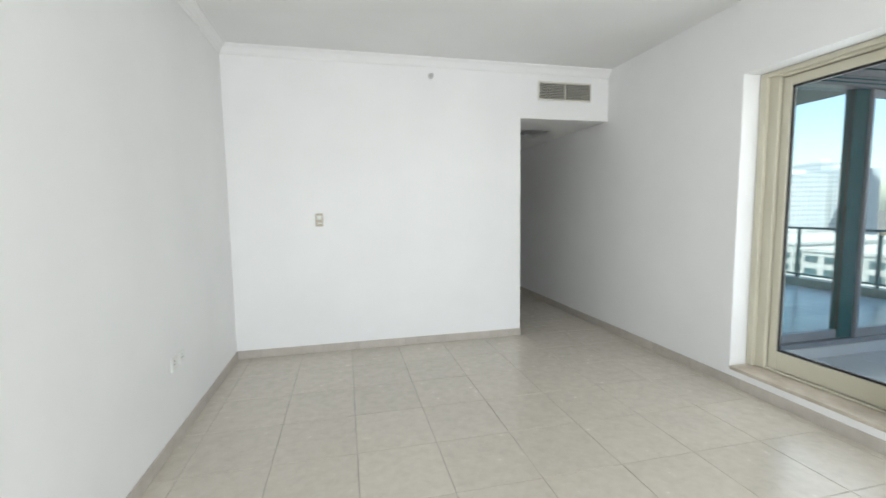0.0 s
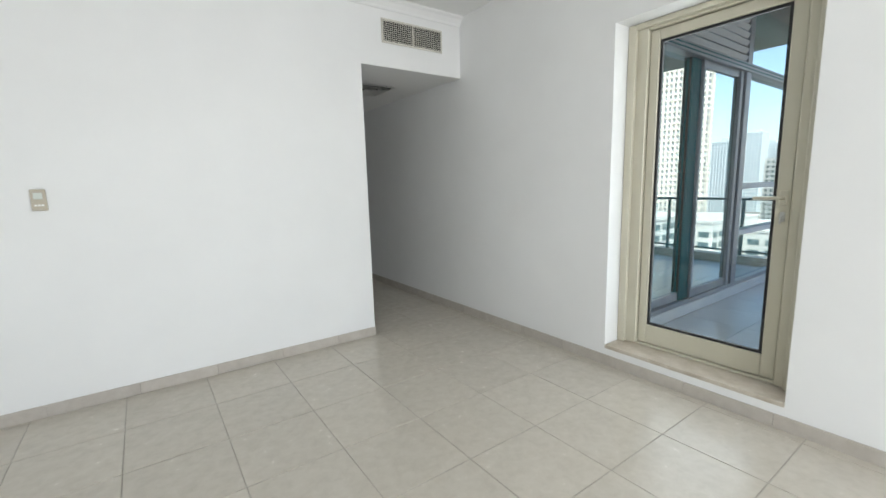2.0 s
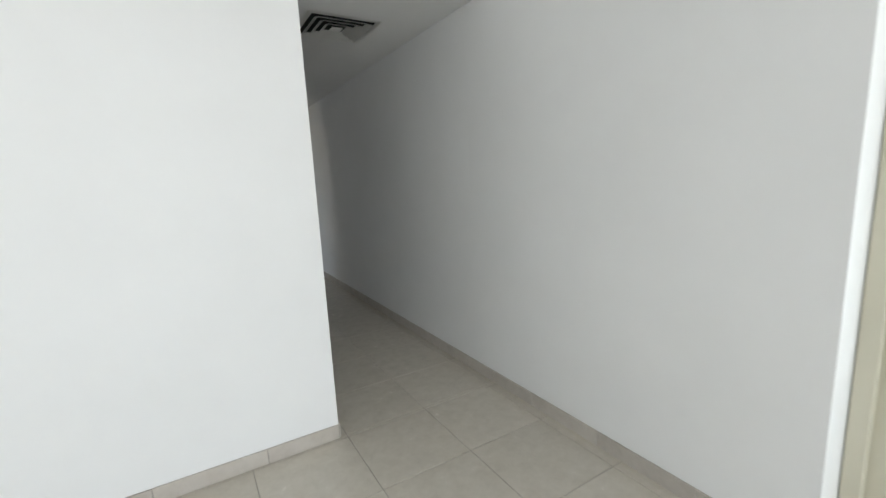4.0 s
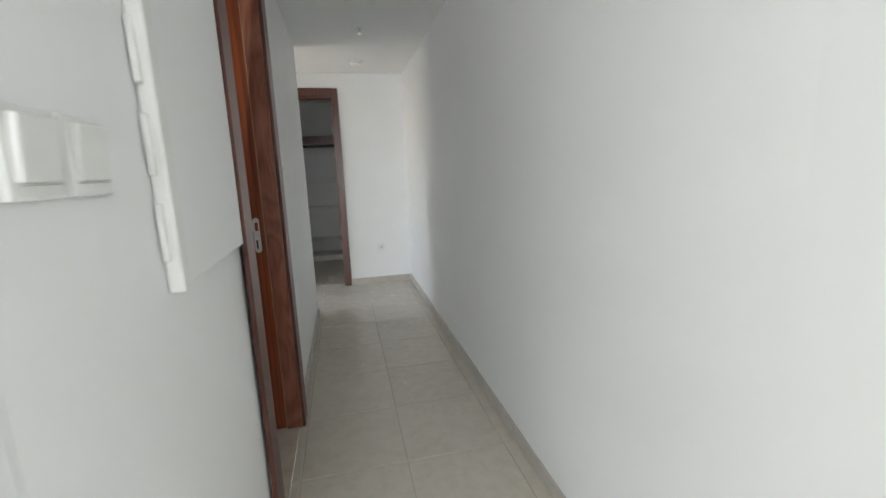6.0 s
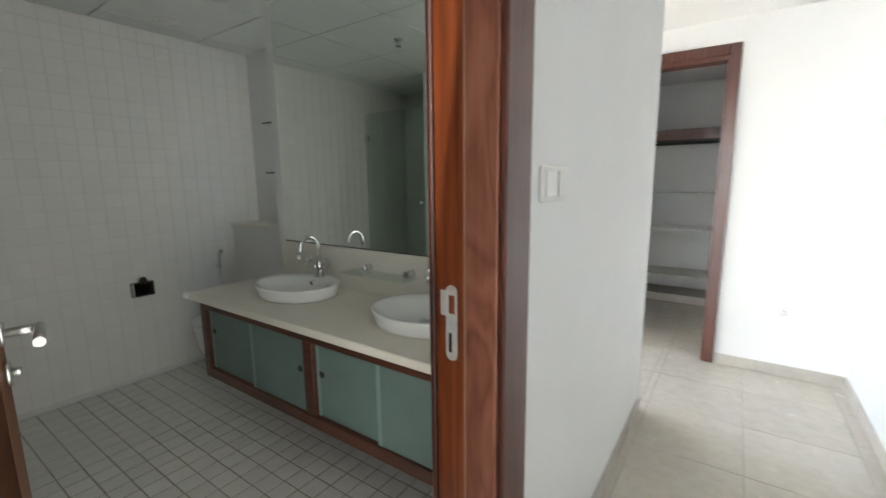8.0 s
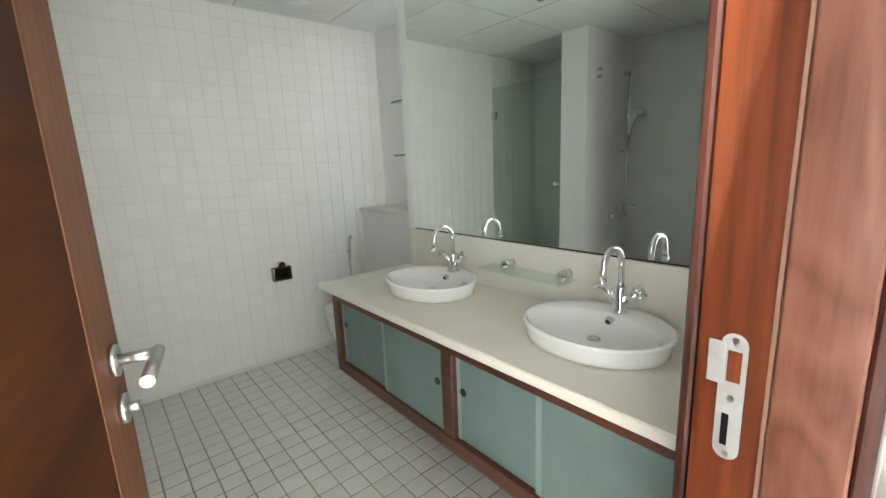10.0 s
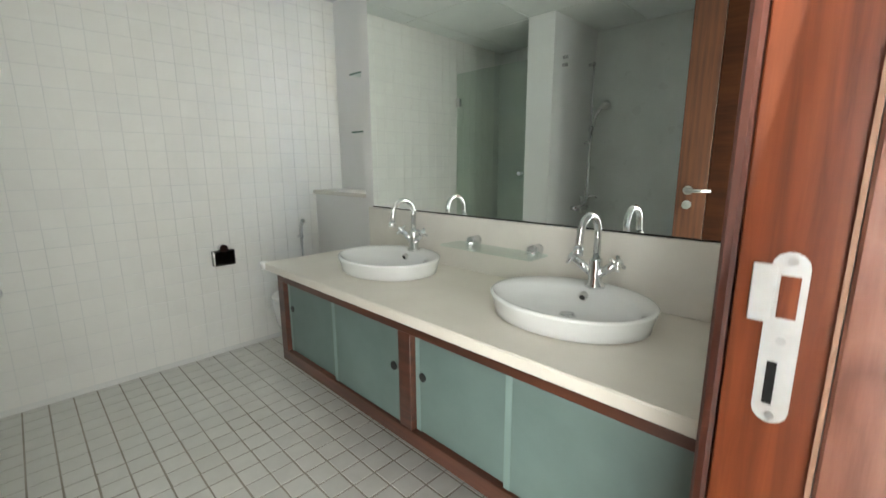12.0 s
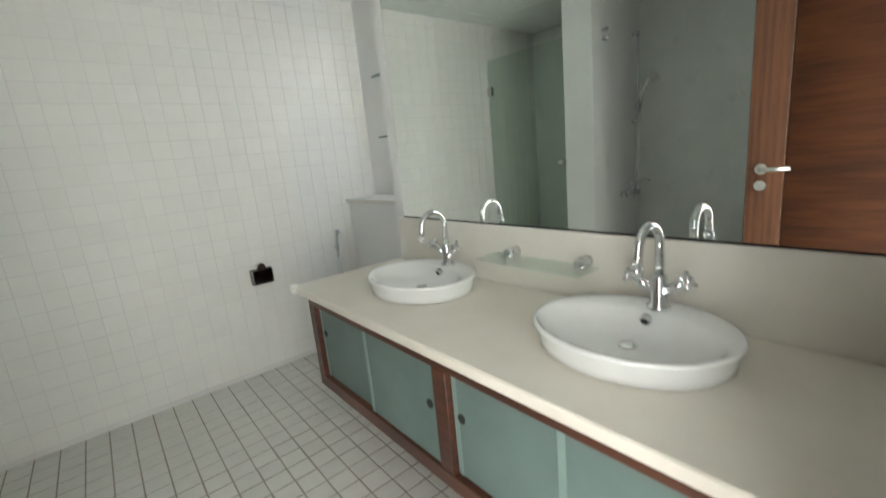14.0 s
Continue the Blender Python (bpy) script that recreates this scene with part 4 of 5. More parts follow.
def hand_spray():
    y = 2.83
    s = thing("hand_spray", (BX0, y, 0.55), "chrome bidet hand spray hung on the tiled wall", "hand spray")
    part("bracket", block(BX0 + 0.001, BX0 + 0.035, y - 0.018, y + 0.018, 0.71, 0.735, 0.004), M_CHROME, s)
    part("handle", tube(bmesh.new(), [(BX0 + 0.028, y, 0.66), (BX0 + 0.03, y, 0.78), (BX0 + 0.045, y, 0.83), (BX0 + 0.07, y, 0.845)], [0.010, 0.013, 0.014, 0.017], 12), M_CHROME, s)
    part("hose", tube(bmesh.new(), [(BX0 + 0.028, y, 0.66), (BX0 + 0.03, y + 0.005, 0.5), (BX0 + 0.05, y + 0.03, 0.32), (BX0 + 0.04, y + 0.08, 0.28), (BX0 + 0.012, y + 0.1, 0.4)], 0.007, 10), M_CHROME, s)


hand_spray()


def toilet():
    cx, y1 = -3.79, 2.984
    t = thing("toilet", (cx, 2.7, 0.06), "white wall-hung ceramic toilet beside the vanity", "toilet")
    bm = bmesh.new()
    lathe(bm, (cx, 2.68, 0.06), [(0.10, 0.0), (0.14, 0.06), (0.175, 0.18), (0.19, 0.30), (0.19, 0.33), (0.15, 0.33), (0.12, 0.24), (0.05, 0.16)], 32, 1.0, 1.35)
    part("bowl", bm, M_CERAMIC, t)
    part("mount", block(cx - 0.15, cx + 0.15, 2.80, y1, 0.08, 0.385, 0.03, 2), M_CERAMIC, t)
    part("seat", turned((cx, 2.69, 0.392), [(0.195, 0.0), (0.2, 0.012), (0.195, 0.022), (0.10, 0.026)], 32, 1.0, 1.32), M_PLASTIC, t)


toilet()


def showers():
    # hinged glass door between the side wall and the pier
    g = thing("shower_door", (-3.76, 0.83, 0.02), "greenish glass shower door with chrome hinges", "shower door")
    part("pane", block(BX0 + 0.012, -3.352, 0.826, 0.836, 0.10, 2.12, 0.001), M_SHOWERGLASS, g)
    for z in (0.47, 1.81):
        part("hinge", block(BX0 + 0.001, BX0 + 0.055, 0.816, 0.846, z, z + 0.08, 0.003), M_CHROME, g)
    part("knob", tube(bmesh.new(), ((-3.40, 0.79, 1.17), (-3.40, 0.87, 1.17)), 0.016, 16), M_CHROME, g)
    structure("shower_kerb", block(BX0 + 0.013, -3.342, 0.80, 0.865, -0.0193, 0.098, 0.004), M_STONE_L, "cream stone kerb under the shower door", "kerb")
    # slide rail, hand shower and mixer on the pier's side
    x = -3.095
    r = thing("shower_set", (x + 0.04, 0.26, 1.0), "chrome slide rail with hand shower", "shower")
    part("rail", bar((x + 0.05, 0.26, 1.42), (x + 0.05, 0.26, 2.14), 0.010), M_CHROME, r)
    for z in (1.44, 2.12):
        part("bracket", tube(bmesh.new(), ((x + 0.002, 0.26, z), (x + 0.058, 0.26, z)), 0.014, 14), M_CHROME, r)
    part("slider", block(x + 0.035, x + 0.075, 0.24, 0.28, 1.54, 1.58, 0.005), M_CHROME, r)
    hs = part("hand_shower", tube(bmesh.new(), [(x + 0.07, 0.26, 1.56), (x + 0.10, 0.28, 1.66), (x + 0.16, 0.31, 1.74), (x + 0.21, 0.33, 1.765)], [0.011, 0.012, 0.014, 0.014], 12), M_CHROME, r)
    part("spray_head", tube(bmesh.new(), ((x + 0.205, 0.33, 1.775), (x + 0.22, 0.34, 1.735)), [0.030, 0.04], 18), M_STEEL, hs)
    part("hose", tube(bmesh.new(), [(x + 0.07, 0.26, 1.55), (x + 0.06, 0.29, 1.3), (x + 0.07, 0.34, 0.85), (x + 0.06, 0.36, 0.8), (x + 0.05, 0.38, 0.95)], 0.008, 10), M_CHROME, r)
    m = thing("shower_mixer", (x + 0.05, 0.36, 0.83), "chrome wall shower mixer with a curved lever", "tap")
    part("body", bar((x + 0.06, 0.27, 0.85), (x + 0.06, 0.45, 0.85), 0.024), M_CHROME, m)
    for y in (0.45, 0.43):
        part("inlet", bar((x + 0.002, y, 0.85), (x + 0.045, y, 0.85), 0.02), M_CHROME, m)
    part("lever", tube(bmesh.new(), [(x + 0.07, 0.36, 0.87), (x + 0.10, 0.36, 0.94), (x + 0.15, 0.36, 0.97), (x + 0.2, 0.36, 0.95)], 0.009, 12), M_CHROME, m)
    for z in (2.05, 2.11):
        tagged(solo("robe_hook", tube(bmesh.new(), ((x + 0.001, 0.72, z), (x + 0.04, 0.72, z)), [0.012, 0.016], 16), M_CHROME, "small chrome robe hook on the white pier", "hook"), group="robe hooks")


showers()


def ceiling_light(at):
    s = thing("ceiling_light", at, "white round recessed ceiling light in the panel ceiling", "ceiling light")
    x, y, z = at
    part("ring", turned(at, [(0.070, -0.001), (0.074, -0.008), (0.066, -0.014), (0.052, -0.012)], 28), M_PLASTIC, s)
    part("diffuser", turned((x, y, z - 0.0125), [(0.050, 0.0), (0.046, -0.004), (0.02, -0.007)], 24), M_PLASTIC, s)


ceiling_light((-3.855, 2.478, BCEIL - 0.001))
sprinkler((-2.9, 1.75, BCEIL - 0.001), (0, 0, -1), "steel pendent sprinkler on the bathroom ceiling")

# ---- balcony ----
grid = HALL
GY, GX1, BZ = -1.765, 4.22, 0.13


def balcony():
    structure("balcony_slab", block(0.3, 4.75, -9.0, -1.6, -0.15, BZ - 0.012), M_GROUT, "concrete balcony slab", "floor")
    structure("balcony_ceiling", block(0.3, 4.56, -9.0, -1.6, 3.25, 3.4), M_SOFFIT, "grey balcony ceiling", "ceiling")
    structure("balcony_end_wall", block(0.3, 4.75, -9.1, -9.0, -0.15, 1.0), M_KERB, "white low balcony end wall")
    structure("glazing_kerb", block(0.3, GX1, GY - 0.05, GY + 0.08, BZ, BZ + 0.105, 0.004), M_KERB, "white kerb under the balcony glazing", "kerb")
    # dark teal sheet added for the unlit room behind the glazing
    structure("glazing_dark_sheet", block(0.3, GX1, GY + 0.10, GY + 0.16, 0.0, 3.25), M_TEALFRAME, "dark sheet behind the coated glazing, in place of the dim bedroom")
    g = thing("glazed_screen", (2.4, GY, BZ + 0.106), "grey and teal aluminium sliding glazing with coated glass", "glazing")
    zb, zt = BZ + 0.107, 2.545
    part("sill_track", block(0.31, GX1, GY - 0.04, GY + 0.05, zb, zb + 0.045, 0.003), M_ALU, g)
    part("head_beam", block(0.31, GX1, GY - 0.07, GY + 0.05, zt, zt + 0.085, 0.004), M_ALU, g)
    panes = ((0.42, 1.25, 0.02), (1.455, 2.25, -0.01), (2.47, GX1 - 0.05, 0.01))
    for a, b, dy in panes:
        part("glass", block(a, b, GY + dy, GY + dy + 0.01, zb + 0.05, zt), M_COATED, g, "teal reflective glass")
    part("teal_stile", block(1.251, 1.42, GY - 0.02, GY + 0.045, zb + 0.051, zt, 0.004), M_TEALFRAME, g, "dark teal stile")
    part("stile", block(0.31, 0.419, GY - 0.03, GY + 0.05, zb + 0.051, zt, 0.004), M_TEALFRAME, g)
    part("stile", block(1.421, 1.454, GY - 0.045, GY + 0.01, zb + 0.051, zt, 0.004), M_ALU, g)
    part("stile", block(2.251, 2.315, GY - 0.045, GY + 0.01, zb + 0.051, zt, 0.004), M_ALU, g)
    part("stile", block(2.345, 2.469, GY - 0.06, GY + 0.05, zb + 0.051, zt, 0.004), M_ALU, g)
    part("stile", block(2.316, 2.344, GY - 0.01, GY + 0.05, zb + 0.051, zt, 0.002), M_BLACK, g)
    part("rail", block(1.456, 2.249, GY - 0.03, GY - 0.011, zb + 0.051, zb + 0.13, 0.003), M_ALU, g)
    part("rail", block(0.42, 1.249, GY - 0.005, GY + 0.019, zb + 0.051, zb + 0.13, 0.003), M_ALU, g)
    part("rail", block(1.456, 2.249, GY - 0.03, GY - 0.011, zt - 0.07, zt - 0.001, 0.003), M_ALU, g)
    for x in (0.4195, 1.2415, 1.4555, 2.2415, 2.4705, GX1 - 0.059):
        part("gasket", block(x, x + 0.008, GY - 0.012, GY + 0.009, zb + 0.14, zt - 0.002), M_BLACK, g, "black glazing gasket")
    # thin dark strips on the beam's face, drawn in as shadow lines
    for z in (zt + 0.022, zt + 0.055):
        part("shadow_line_strip", block(0.31, GX1, GY - 0.0712, GY - 0.0702, z, z + 0.012), M_TEALFRAME, g)
    for z in (0.815, 1.335):
        part("transom", block(2.47, GX1 - 0.06, GY - 0.045, GY + 0.009, z, z + 0.06, 0.003), M_KERB, g)
    part("end_post", block(GX1 - 0.049, GX1, GY - 0.05, GY + 0.06, zb + 0.051, 3.25, 0.004), M_TEALFRAME, g)
    part("upper_glass", block(2.47, GX1 - 0.05, GY, GY + 0.01, zt + 0.086, 3.24), M_COATED, g, "teal reflective top light")
    part("upper_post", block(2.36, 2.469, GY - 0.06, GY + 0.05, zt + 0.086, 3.249, 0.004), M_ALU, g)
    for k in range(8):
        z = zt + 0.098 + k * 0.075
        bm = block(0.31, 2.359, GY - 0.055, GY - 0.043, z, z + 0.056)
        bmesh.ops.rotate(bm, verts=bm.verts, cent=(1.4, GY - 0.045, z + 0.037), matrix=Matrix.Rotation(radians(24), 3, 'X'))
        part("louvre_slat", bm, M_ALU, g, "grey aluminium louvre slat")
    r = thing("balcony_railing", (4.62, -5.0, BZ), "dark green metal balcony railing with glass panels", "railing")
    top = 1.145
    structure("balcony_upstand", block(4.56, 4.75, -9.0, -1.6, BZ - 0.01, BZ + 0.12, 0.004), M_SILL, "low stone upstand at the balcony edge", "kerb")
    part("handrail", block(4.59, 4.66, -9.0, -1.6, top - 0.04, top, 0.008), M_RAIL, r)
    part("bottom_rail", block(4.605, 4.645, -9.0, -1.6, BZ + 0.17, BZ + 0.20, 0.004), M_RAIL, r)
    ys = [-8.98, -7.9, -6.8, -5.7, -4.6, -3.5, -2.4, -1.65]
    for y in ys:
        part("post", block(4.605, 4.645, y - 0.022, y + 0.022, BZ + 0.12, top - 0.041, 0.003), M_RAIL, r)
    for a, b in zip(ys, ys[1:]):
        part("glass_panel", block(4.62, 4.628, a + 0.03, b - 0.03, BZ + 0.201, top - 0.05), M_GLASS, r).visible_shadow = False


balcony()


# ---- the city beyond ----
GROUND = -34.0


def tower(at, w, d, floors, wall, label, turn=0.0, bays=4, balconies=True, storey=3.3, pier=0.2, name="tower", base=GROUND):
    """A block of flats: a body, a window band and slab edge on every storey, balcony stacks, piers and a roof."""
    t = thing(name, (at[0], at[1], base), label, "building")
    h = floors * storey

    def set_down(bm):
        bmesh.ops.rotate(bm, verts=bm.verts, cent=(0, 0, 0), matrix=Matrix.Rotation(radians(turn), 3, 'Z'))
        bmesh.ops.translate(bm, verts=bm.verts, vec=(at[0], at[1], base))
        return bm
    part("wall", set_down(block(-w / 2, w / 2, -d / 2, d / 2, 0, h)), wall, t)
    part("roof", set_down(block(-w / 2 - 0.4, w / 2 + 0.4, -d / 2 - 0.4, d / 2 + 0.4, h, h + 1.2)), wall, t)
    part("plant_room", set_down(block(-w / 5, w / 5, -d / 5, d / 5, h + 1.2, h + 4.5)), wall, t)
    for k in range(floors):
        z = k * storey
        bm = block(-w / 2 - 0.06, w / 2 + 0.06, -d / 2 - 0.06, d / 2 + 0.06, z + 1.0, z + 2.5)
        # far and beige towers take the paler glass with haze in its colour
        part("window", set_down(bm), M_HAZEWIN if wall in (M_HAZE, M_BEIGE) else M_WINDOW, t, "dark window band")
    for i in range(bays + 1):
        u, v = -w / 2 + w * i / bays, -d / 2 + d * i / bays
        pw, pd = w / bays * pier, d / bays * pier
        for sg in (-1, 1):
            y0, y1 = sorted((sg * d / 2, sg * (d / 2 + 0.5)))
            part("pier", set_down(block(u - pw, u + pw, y0, y1, 0, h)), wall, t)
            x0, x1 = sorted((sg * w / 2, sg * (w / 2 + 0.5)))
            part("pier", set_down(block(x0, x1, v - pd, v + pd, 0, h)), wall, t)
    if balconies:
        for k in range(1, floors):
            z = k * storey
            bm = bmesh.new()
            for i in range(bays):
                u, v = -w / 2 + w * (i + 0.5) / bays, -d / 2 + d * (i + 0.5) / bays
                hw, hd = w / bays * 0.17, d / bays * 0.17
                for sg in (-1, 1):
                    y0, y1 = sorted((sg * (d / 2 + 0.05), sg * (d / 2 + 1.3)))
                    box(bm, u - hw, u + hw, y0, y1, z - 0.15, z + 0.85)
                    x0, x1 = sorted((sg * (w / 2 + 0.05), sg * (w / 2 + 1.3)))
                    box(bm, x0, x1, v - hd, v + hd, z - 0.15, z + 0.85)
            part("balcony", set_down(bm), wall, t)
    return t


def near_tower(x, y0, y1, floors=27, storey=3.25, bays=9):
    """The white block across the street: slab edges, piers, teal panes, corner balconies with glass balustrades."""
    t = thing("apartment_tower", (x + 10, (y0 + y1) / 2, GROUND), "white apartment tower with teal glass and corner balconies", "building")
    h, pitch = floors * storey, (y1 - y0) / bays
    rnd = random.Random(9)
    part("wall", block(x + 0.6, x + 22, y0 + 0.6, y1, GROUND, GROUND + h), M_PALE, t)
    part("roof", block(x - 0.2, x + 22.5, y0 - 0.3, y1 + 0.3, GROUND + h, GROUND + h + 1.0), M_PALE, t)
    for i in range(bays + 1):
        y = y0 + pitch * i
        part("pier", block(x + 0.1, x + 0.75, y - 0.28, y + 0.28, GROUND, GROUND + h), M_PALE, t)
    for k in range(floors):
        z = GROUND + k * storey
        part("slab_edge", block(x - 0.25, x + 0.8, y0 - 0.3, y1, z, z + 0.42), M_PALE, t)
        part("spandrel", block(x + 0.3, x + 0.7, y0 + 0.3, y1, z + 0.42, z + 0.75), M_PALE, t)
        bal = part("balcony", block(x - 1.5, x + 1.5, y0 - 1.9, y0 + pitch, z, z + 0.3), M_PALE, t)
        part("balustrade", block(x - 1.46, x - 1.38, y0 - 1.86, y0 + pitch - 0.04, z + 0.301, z + 1.25), M_TOWGLASS, bal, "teal glass balustrade")
        part("balustrade", block(x - 1.37, x + 1.4, y0 - 1.86, y0 - 1.8, z + 0.301, z + 1.25), M_TOWGLASS, bal)
        for i in range(bays):
            a = y0 + pitch * i + 0.29
            b = a + pitch - 0.58
            for lo, hi in ((a, a + (b - a) * 0.62), (a + (b - a) * 0.65, b)):
                dark = rnd.random() < 0.3
                part("window", block(x + 0.45, x + 0.62, lo, hi, z + 0.76, z + storey - 0.01), M_WINDOW if dark else M_TOWGLASS, t)
            part("mullion", block(x + 0.4, x + 0.5, a, b, z + 1.75, z + 1.83), M_PALE, t)


def podium(at, w, d, h, label):
    """A low white building with rows of windows."""
    t = thing("low_building", (at[0], at[1], GROUND), label, "building", "low white buildings")
    x, y = at
    part("wall", block(x - w / 2, x + w / 2, y - d / 2, y + d / 2, GROUND, GROUND + h), M_PALE, t)
    part("parapet", block(x - w / 2 - 0.3, x + w / 2 + 0.3, y - d / 2 - 0.3, y + d / 2 + 0.3, GROUND + h, GROUND + h + 0.8), M_PALE, t)
    for k in range(int(h / 3.6)):
        z = GROUND + 0.9 + 3.6 * k
        n = max(3, int(d / 5))
        for i in range(n):
            v = y - d / 2 + d * (i + 0.5) / n
            part("window", block(x - w / 2 - 0.1, x - w / 2 + 0.2, v - d / n * 0.33, v + d / n * 0.33, z, z + 1.9), M_WINDOW, t)
        n = max(3, int(w / 5))
        for i in range(n):
            u = x - w / 2 + w * (i + 0.5) / n
            part("window", block(u - w / n * 0.33, u + w / n * 0.33, y + d / 2 - 0.2, y + d / 2 + 0.1, z, z + 1.9), M_WINDOW, t)


def polar(az, dist):
    a = radians(az)
    return (dist * math.sin(a), dist * math.cos(a))


def palm(at, h):
    x, y = at
    t = thing("palm_tree", (x, y, GROUND), "green palm tree on the street far below", "tree", "palm trees")
    part("trunk", tube(bmesh.new(), [(x, y, GROUND), (x + 0.2, y, GROUND + h * 0.5), (x, y, GROUND + h)], [0.28, 0.2, 0.17], 8), M_SILL, t)
    bm = bmesh.new()
    for k in range(16):
        a, lift = k * 2.4, random.uniform(-0.3, 0.8)
        prev = None
        for s in range(5):
            r = s * 0.8
            c = Vector((x + r * math.cos(a), y + r * math.sin(a), GROUND + h + lift * r - 0.22 * r * r))
            o = Vector((-math.sin(a), math.cos(a), 0)) * (0.35 * (1 - s / 5.5))
            cur = (bm.verts.new(c - o), bm.verts.new(c + o))
            if prev:
                bm.faces.new((prev[0], prev[1], cur[1], cur[0]))
            prev = cur
    part("crown", bm, M_LEAF, t)


def city():
    bm = bmesh.new()
    s = 2500
    bm.faces.new([bm.verts.new(p) for p in ((-s, -s, GROUND), (s, -s, GROUND), (s, s, GROUND), (-s, s, GROUND))])
    structure("ground", bm, M_ASPHALT, "sandy city ground with dark streets far below", "ground")
    tower(polar(116.2, 300), 54, 34, 54, M_BEIGE, "tall beige residential tower with stacked balconies", -24, 15, True, 3.1, 0.30)
    near_tower(58.0, -12.6, 17.4)
    tower(polar(105.9, 380), 16, 14, 14, M_PALE, "white apartment tower with stacked balconies in the distance", 14, 4, True)
    tower(polar(103.7, 450), 19, 18, 14, M_PALE, "pale apartment block with ribbed floors in the distance", -8, 7, True)
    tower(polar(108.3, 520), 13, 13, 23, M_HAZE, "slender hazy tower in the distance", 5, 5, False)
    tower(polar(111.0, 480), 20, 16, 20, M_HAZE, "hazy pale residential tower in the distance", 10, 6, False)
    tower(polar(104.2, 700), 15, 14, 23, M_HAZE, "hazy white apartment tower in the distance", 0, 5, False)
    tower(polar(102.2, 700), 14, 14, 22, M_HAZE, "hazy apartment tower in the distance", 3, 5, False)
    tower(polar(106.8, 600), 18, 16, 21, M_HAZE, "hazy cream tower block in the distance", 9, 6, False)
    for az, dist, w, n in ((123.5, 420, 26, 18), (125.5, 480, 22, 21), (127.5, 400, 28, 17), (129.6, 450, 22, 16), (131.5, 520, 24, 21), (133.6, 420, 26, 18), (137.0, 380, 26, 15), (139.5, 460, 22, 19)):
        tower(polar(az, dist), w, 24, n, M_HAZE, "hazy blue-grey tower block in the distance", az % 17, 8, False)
    for az, dist, w, d, h in ((112.6, 185, 40, 20, 20), (119.8, 165, 30, 26, 22), (125.5, 200, 60, 30, 23), (132.0, 215, 60, 30, 25), (106.0, 200, 46, 26, 16), (101.0, 230, 50, 30, 18), (109.5, 150, 20, 24, 9), (116.2, 120, 24, 16, 8)):
        podium(polar(az, dist), w, d, h, "low white building with rows of dark windows")
    x, y = polar(114.4, 125)
    a = thing("shop_awning", (x, y, GROUND), "small red awning on the street far below", "awning")
    part("canopy", block(x - 3, x + 3, y - 2, y + 2, GROUND + 3.2, GROUND + 3.6), M_CARRED, a)
    for sx in (-2.8, 2.8):
        part("post", block(x + sx - 0.1, x + sx + 0.1, y + 1.7, y + 1.9, GROUND, GROUND + 3.2), M_ALU, a)
    rnd = random.Random(5)
    for _ in range(26):
        palm(polar(rnd.uniform(98, 128), rnd.uniform(60, 100)), rnd.uniform(6, 9))


city()

# ---- floors, tiles last ----
floor_field("floor_living", "beige stone-look tile floor of the living room", LEFT, 0.0, BACK, 0.0, -0.586, -0.025, 0.512, 0.0042, M_TILE, M_GROUT, "floor_tile")
floor_field("floor_hall", "beige tile floor of the hallway", HW, 0.0, 0.0, END + 0.12, -0.586, -0.025, 0.512, 0.003, M_TILE, M_GROUT, "floor_tile")
floor_field("floor_lobby", "beige tile floor of the lobby", -3.7, HW, LOB, END + 0.12, -0.586, -0.025, 0.512, 0.003, M_TILE, M_GROUT, "floor_tile")
floor_field("floor_closet", "beige tile floor of the closet", -2.1, -0.45, END + 0.12, 7.2, -0.586, -0.025, 0.512, 0.003, M_TILE, M_GROUT, "floor_tile")


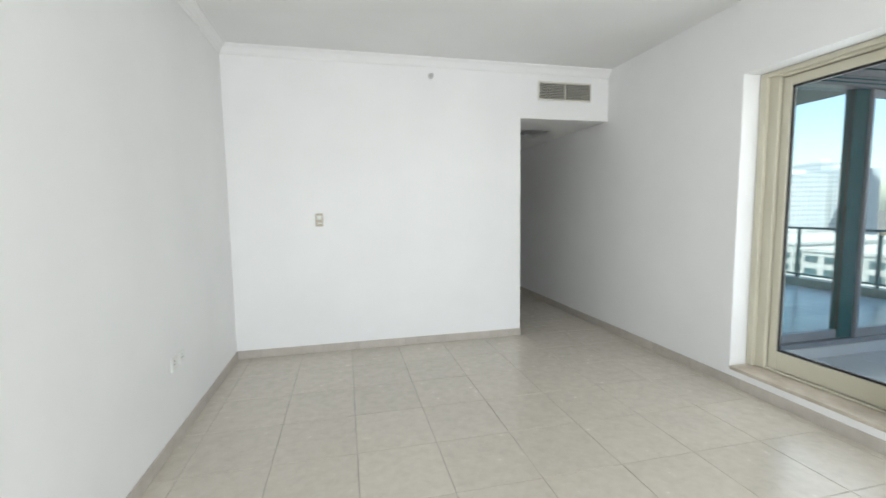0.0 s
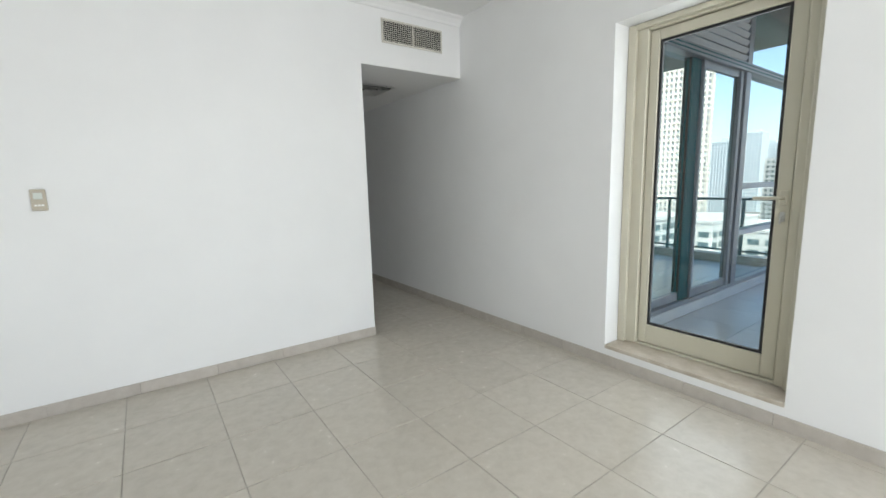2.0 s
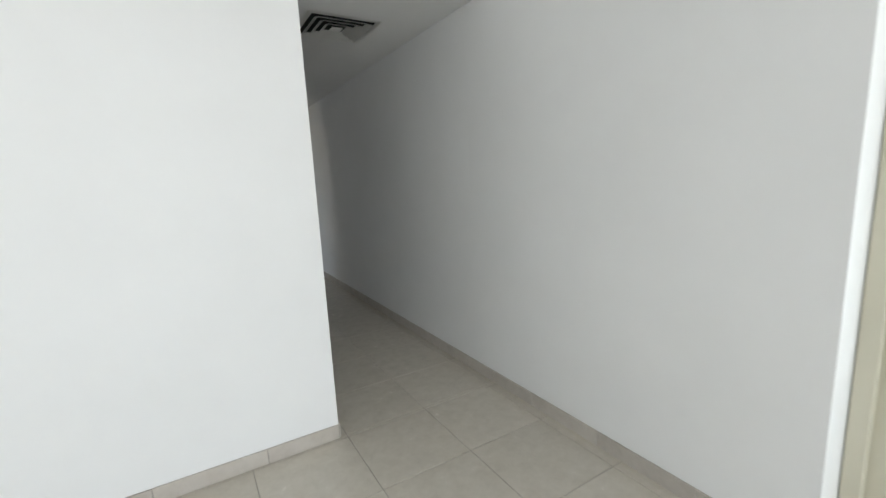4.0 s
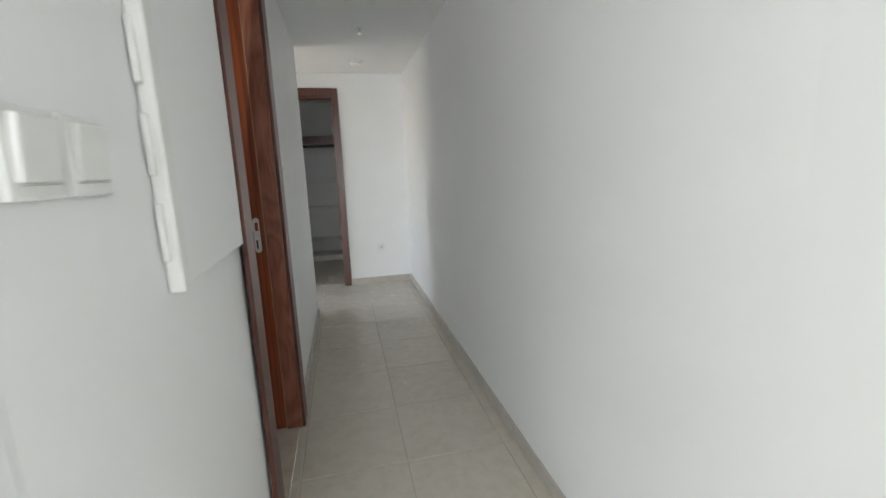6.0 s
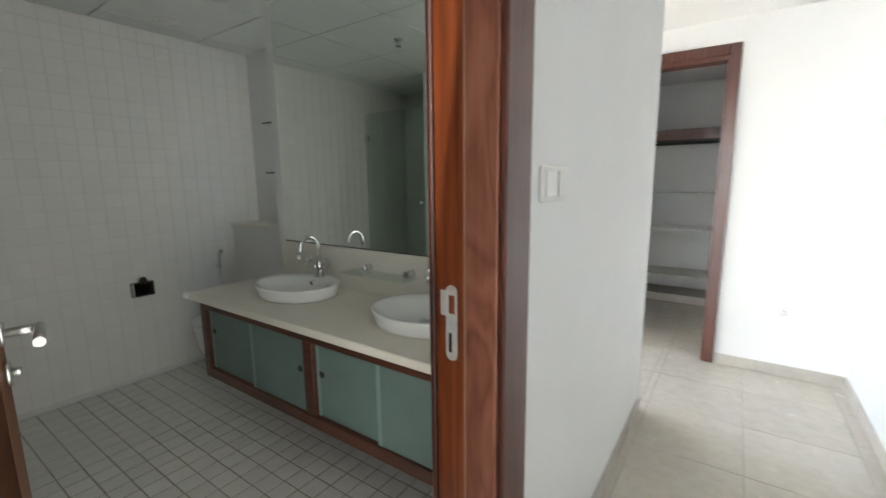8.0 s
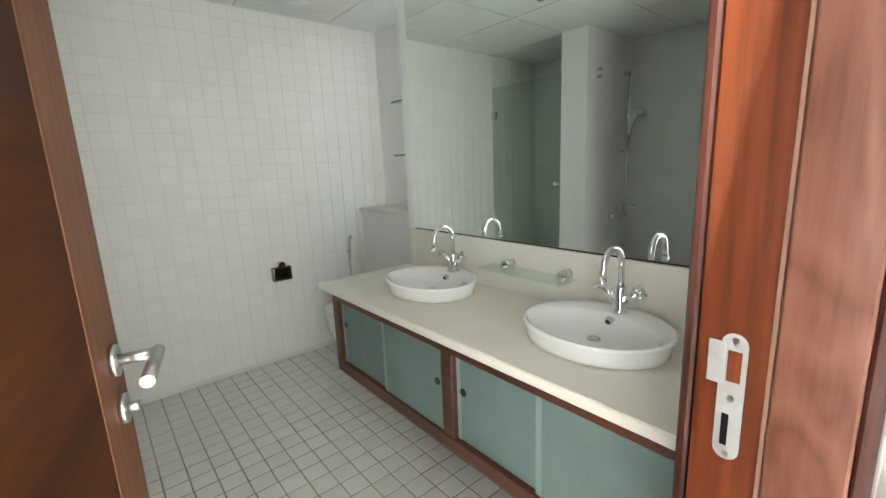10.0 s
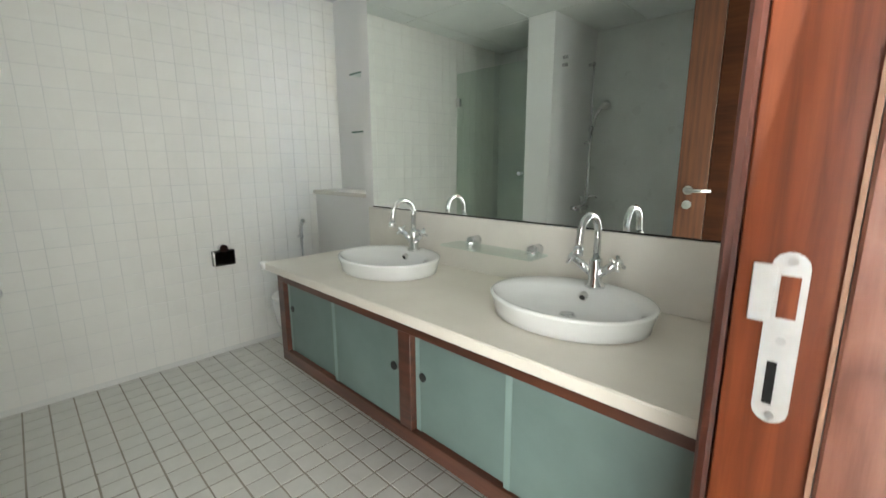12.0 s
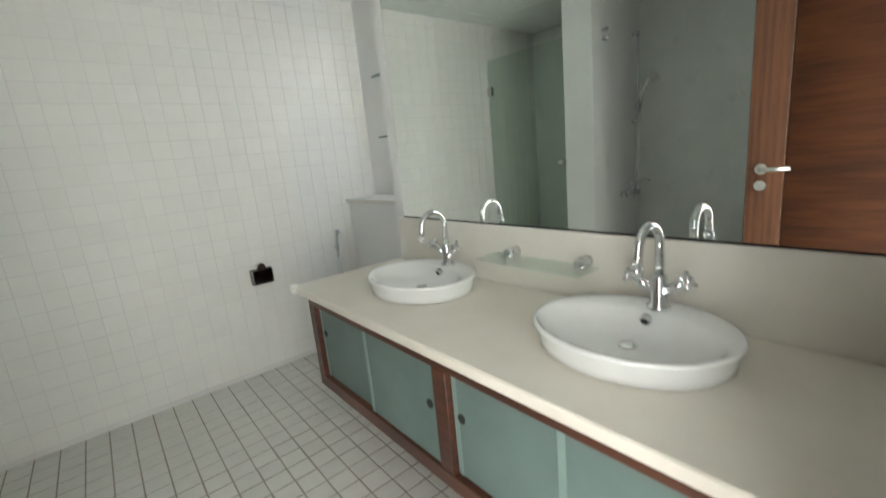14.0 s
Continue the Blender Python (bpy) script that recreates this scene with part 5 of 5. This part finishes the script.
def bath_floor():
    """Small square tiles on dark grout; the stretch before the vanity singly, the rest joined."""
    x0, x1, y0, y1 = -4.307, HBX, 0.175, 3.128
    bed = structure("floor_bath", block(x0, x1, y0, y1, -0.12, -0.0025), M_BGROUT, "small pale square tile floor of the bathroom", "floor")
    pitch, joint, t = 0.1066, 0.0075, 0.009
    m = slab_mesh("floor_tile", pitch - joint, pitch - joint, t, M_BTILE, 0.002)
    rnd = random.Random(11)
    rest = bmesh.new()
    for i in range(-19, 11):
        for j in range(-14, 15):
            x, y = -2.3444 + pitch * (i + 0.5), 1.6266 + pitch * (j + 0.5)
            a, b, c, d = x - 0.0496, x + 0.0496, y - 0.0496, y + 0.0496
            if a > x1 - 0.01 or b < x0 + 0.01 or c > y1 - 0.01 or d < y0 + 0.01:
                continue
            if -3.45 < x < -1.36 and 1.2 < y < 2.62:
                ob = piece("floor_tile", m, bed, (x + rnd.uniform(-0.001, 0.001), y + rnd.uniform(-0.001, 0.001), -t + rnd.uniform(-0.0005, 0.0005)))
                ob.rotation_euler = (radians(rnd.uniform(-0.15, 0.15)), radians(rnd.uniform(-0.15, 0.15)), radians(rnd.uniform(-0.7, 0.7)))
            else:
                box(rest, max(a, x0), min(b, x1), max(c, y0), min(d, y1), -t, 0.0)
    tagged(part("floor_tiles", rest, M_BTILE, bed, "small pale square floor tiles"), kind="stuff")


bath_floor()


def balcony_tiles():
    deck = structure("balcony_floor", block(0.31, 4.55, -8.9, GY - 0.052, BZ - 0.011, BZ - 0.006), M_GROUT, "grey-blue tile floor of the balcony", "floor")
    m = slab_mesh("balcony_tile", 0.505, 0.505, 0.008, M_BALC, 0.002)
    for i in range(8):
        for j in range(13):
            piece("balcony_tile", m, deck, (0.58 + 0.51 * i, GY - 0.306 - 0.51 * j, BZ - 0.0065))


balcony_tiles()


def wall_tiles():
    """White wall tiles on the bathroom's side wall, the nearest 300 singly and the rest joined."""
    bed = bpy.data.objects["wall_bath_left"]
    py, pz, t, g = 0.1, 0.1013, 0.003, 0.0015
    cells = [(1.429 + py * i, 1.534 + pz * j) for i in range(-12, 18) for j in range(-15, 9)]
    bm0 = block(0, t, g, py - g, g, pz - g)
    bmesh.ops.bevel(bm0, geom=[e for e in bm0.edges if all(v.co.x > t / 2 for v in e.verts)], offset=0.0005, segments=1, affect='EDGES')
    shared = mesh_of("wall_tile", bm0, M_WTILE, Vector((0, 0, 0)), False)
    rest = bmesh.new()
    near = {c for c in cells if 1.3 < c[0] < 2.9 and 0.3 < c[1] < 2.1}
    near = set(sorted(near)[:300])
    rnd = random.Random(3)
    for y, z in cells:
        if (y, z) in near:
            ob = piece("wall_tile", shared, bed, (BX0 + 0.0003, y, z))
            ob.rotation_euler = (0, radians(rnd.uniform(-0.25, 0.25)), radians(rnd.uniform(-0.25, 0.25)))
        else:
            box(rest, BX0 + 0.0003, BX0 + t, y + g, y + py - g, z + g, z + pz - g)
    ob = part("wall_tiles", rest, M_WTILE, bed, "white glazed wall tiles")
    tagged(ob, kind="stuff")


grid = BATH
wall_tiles()
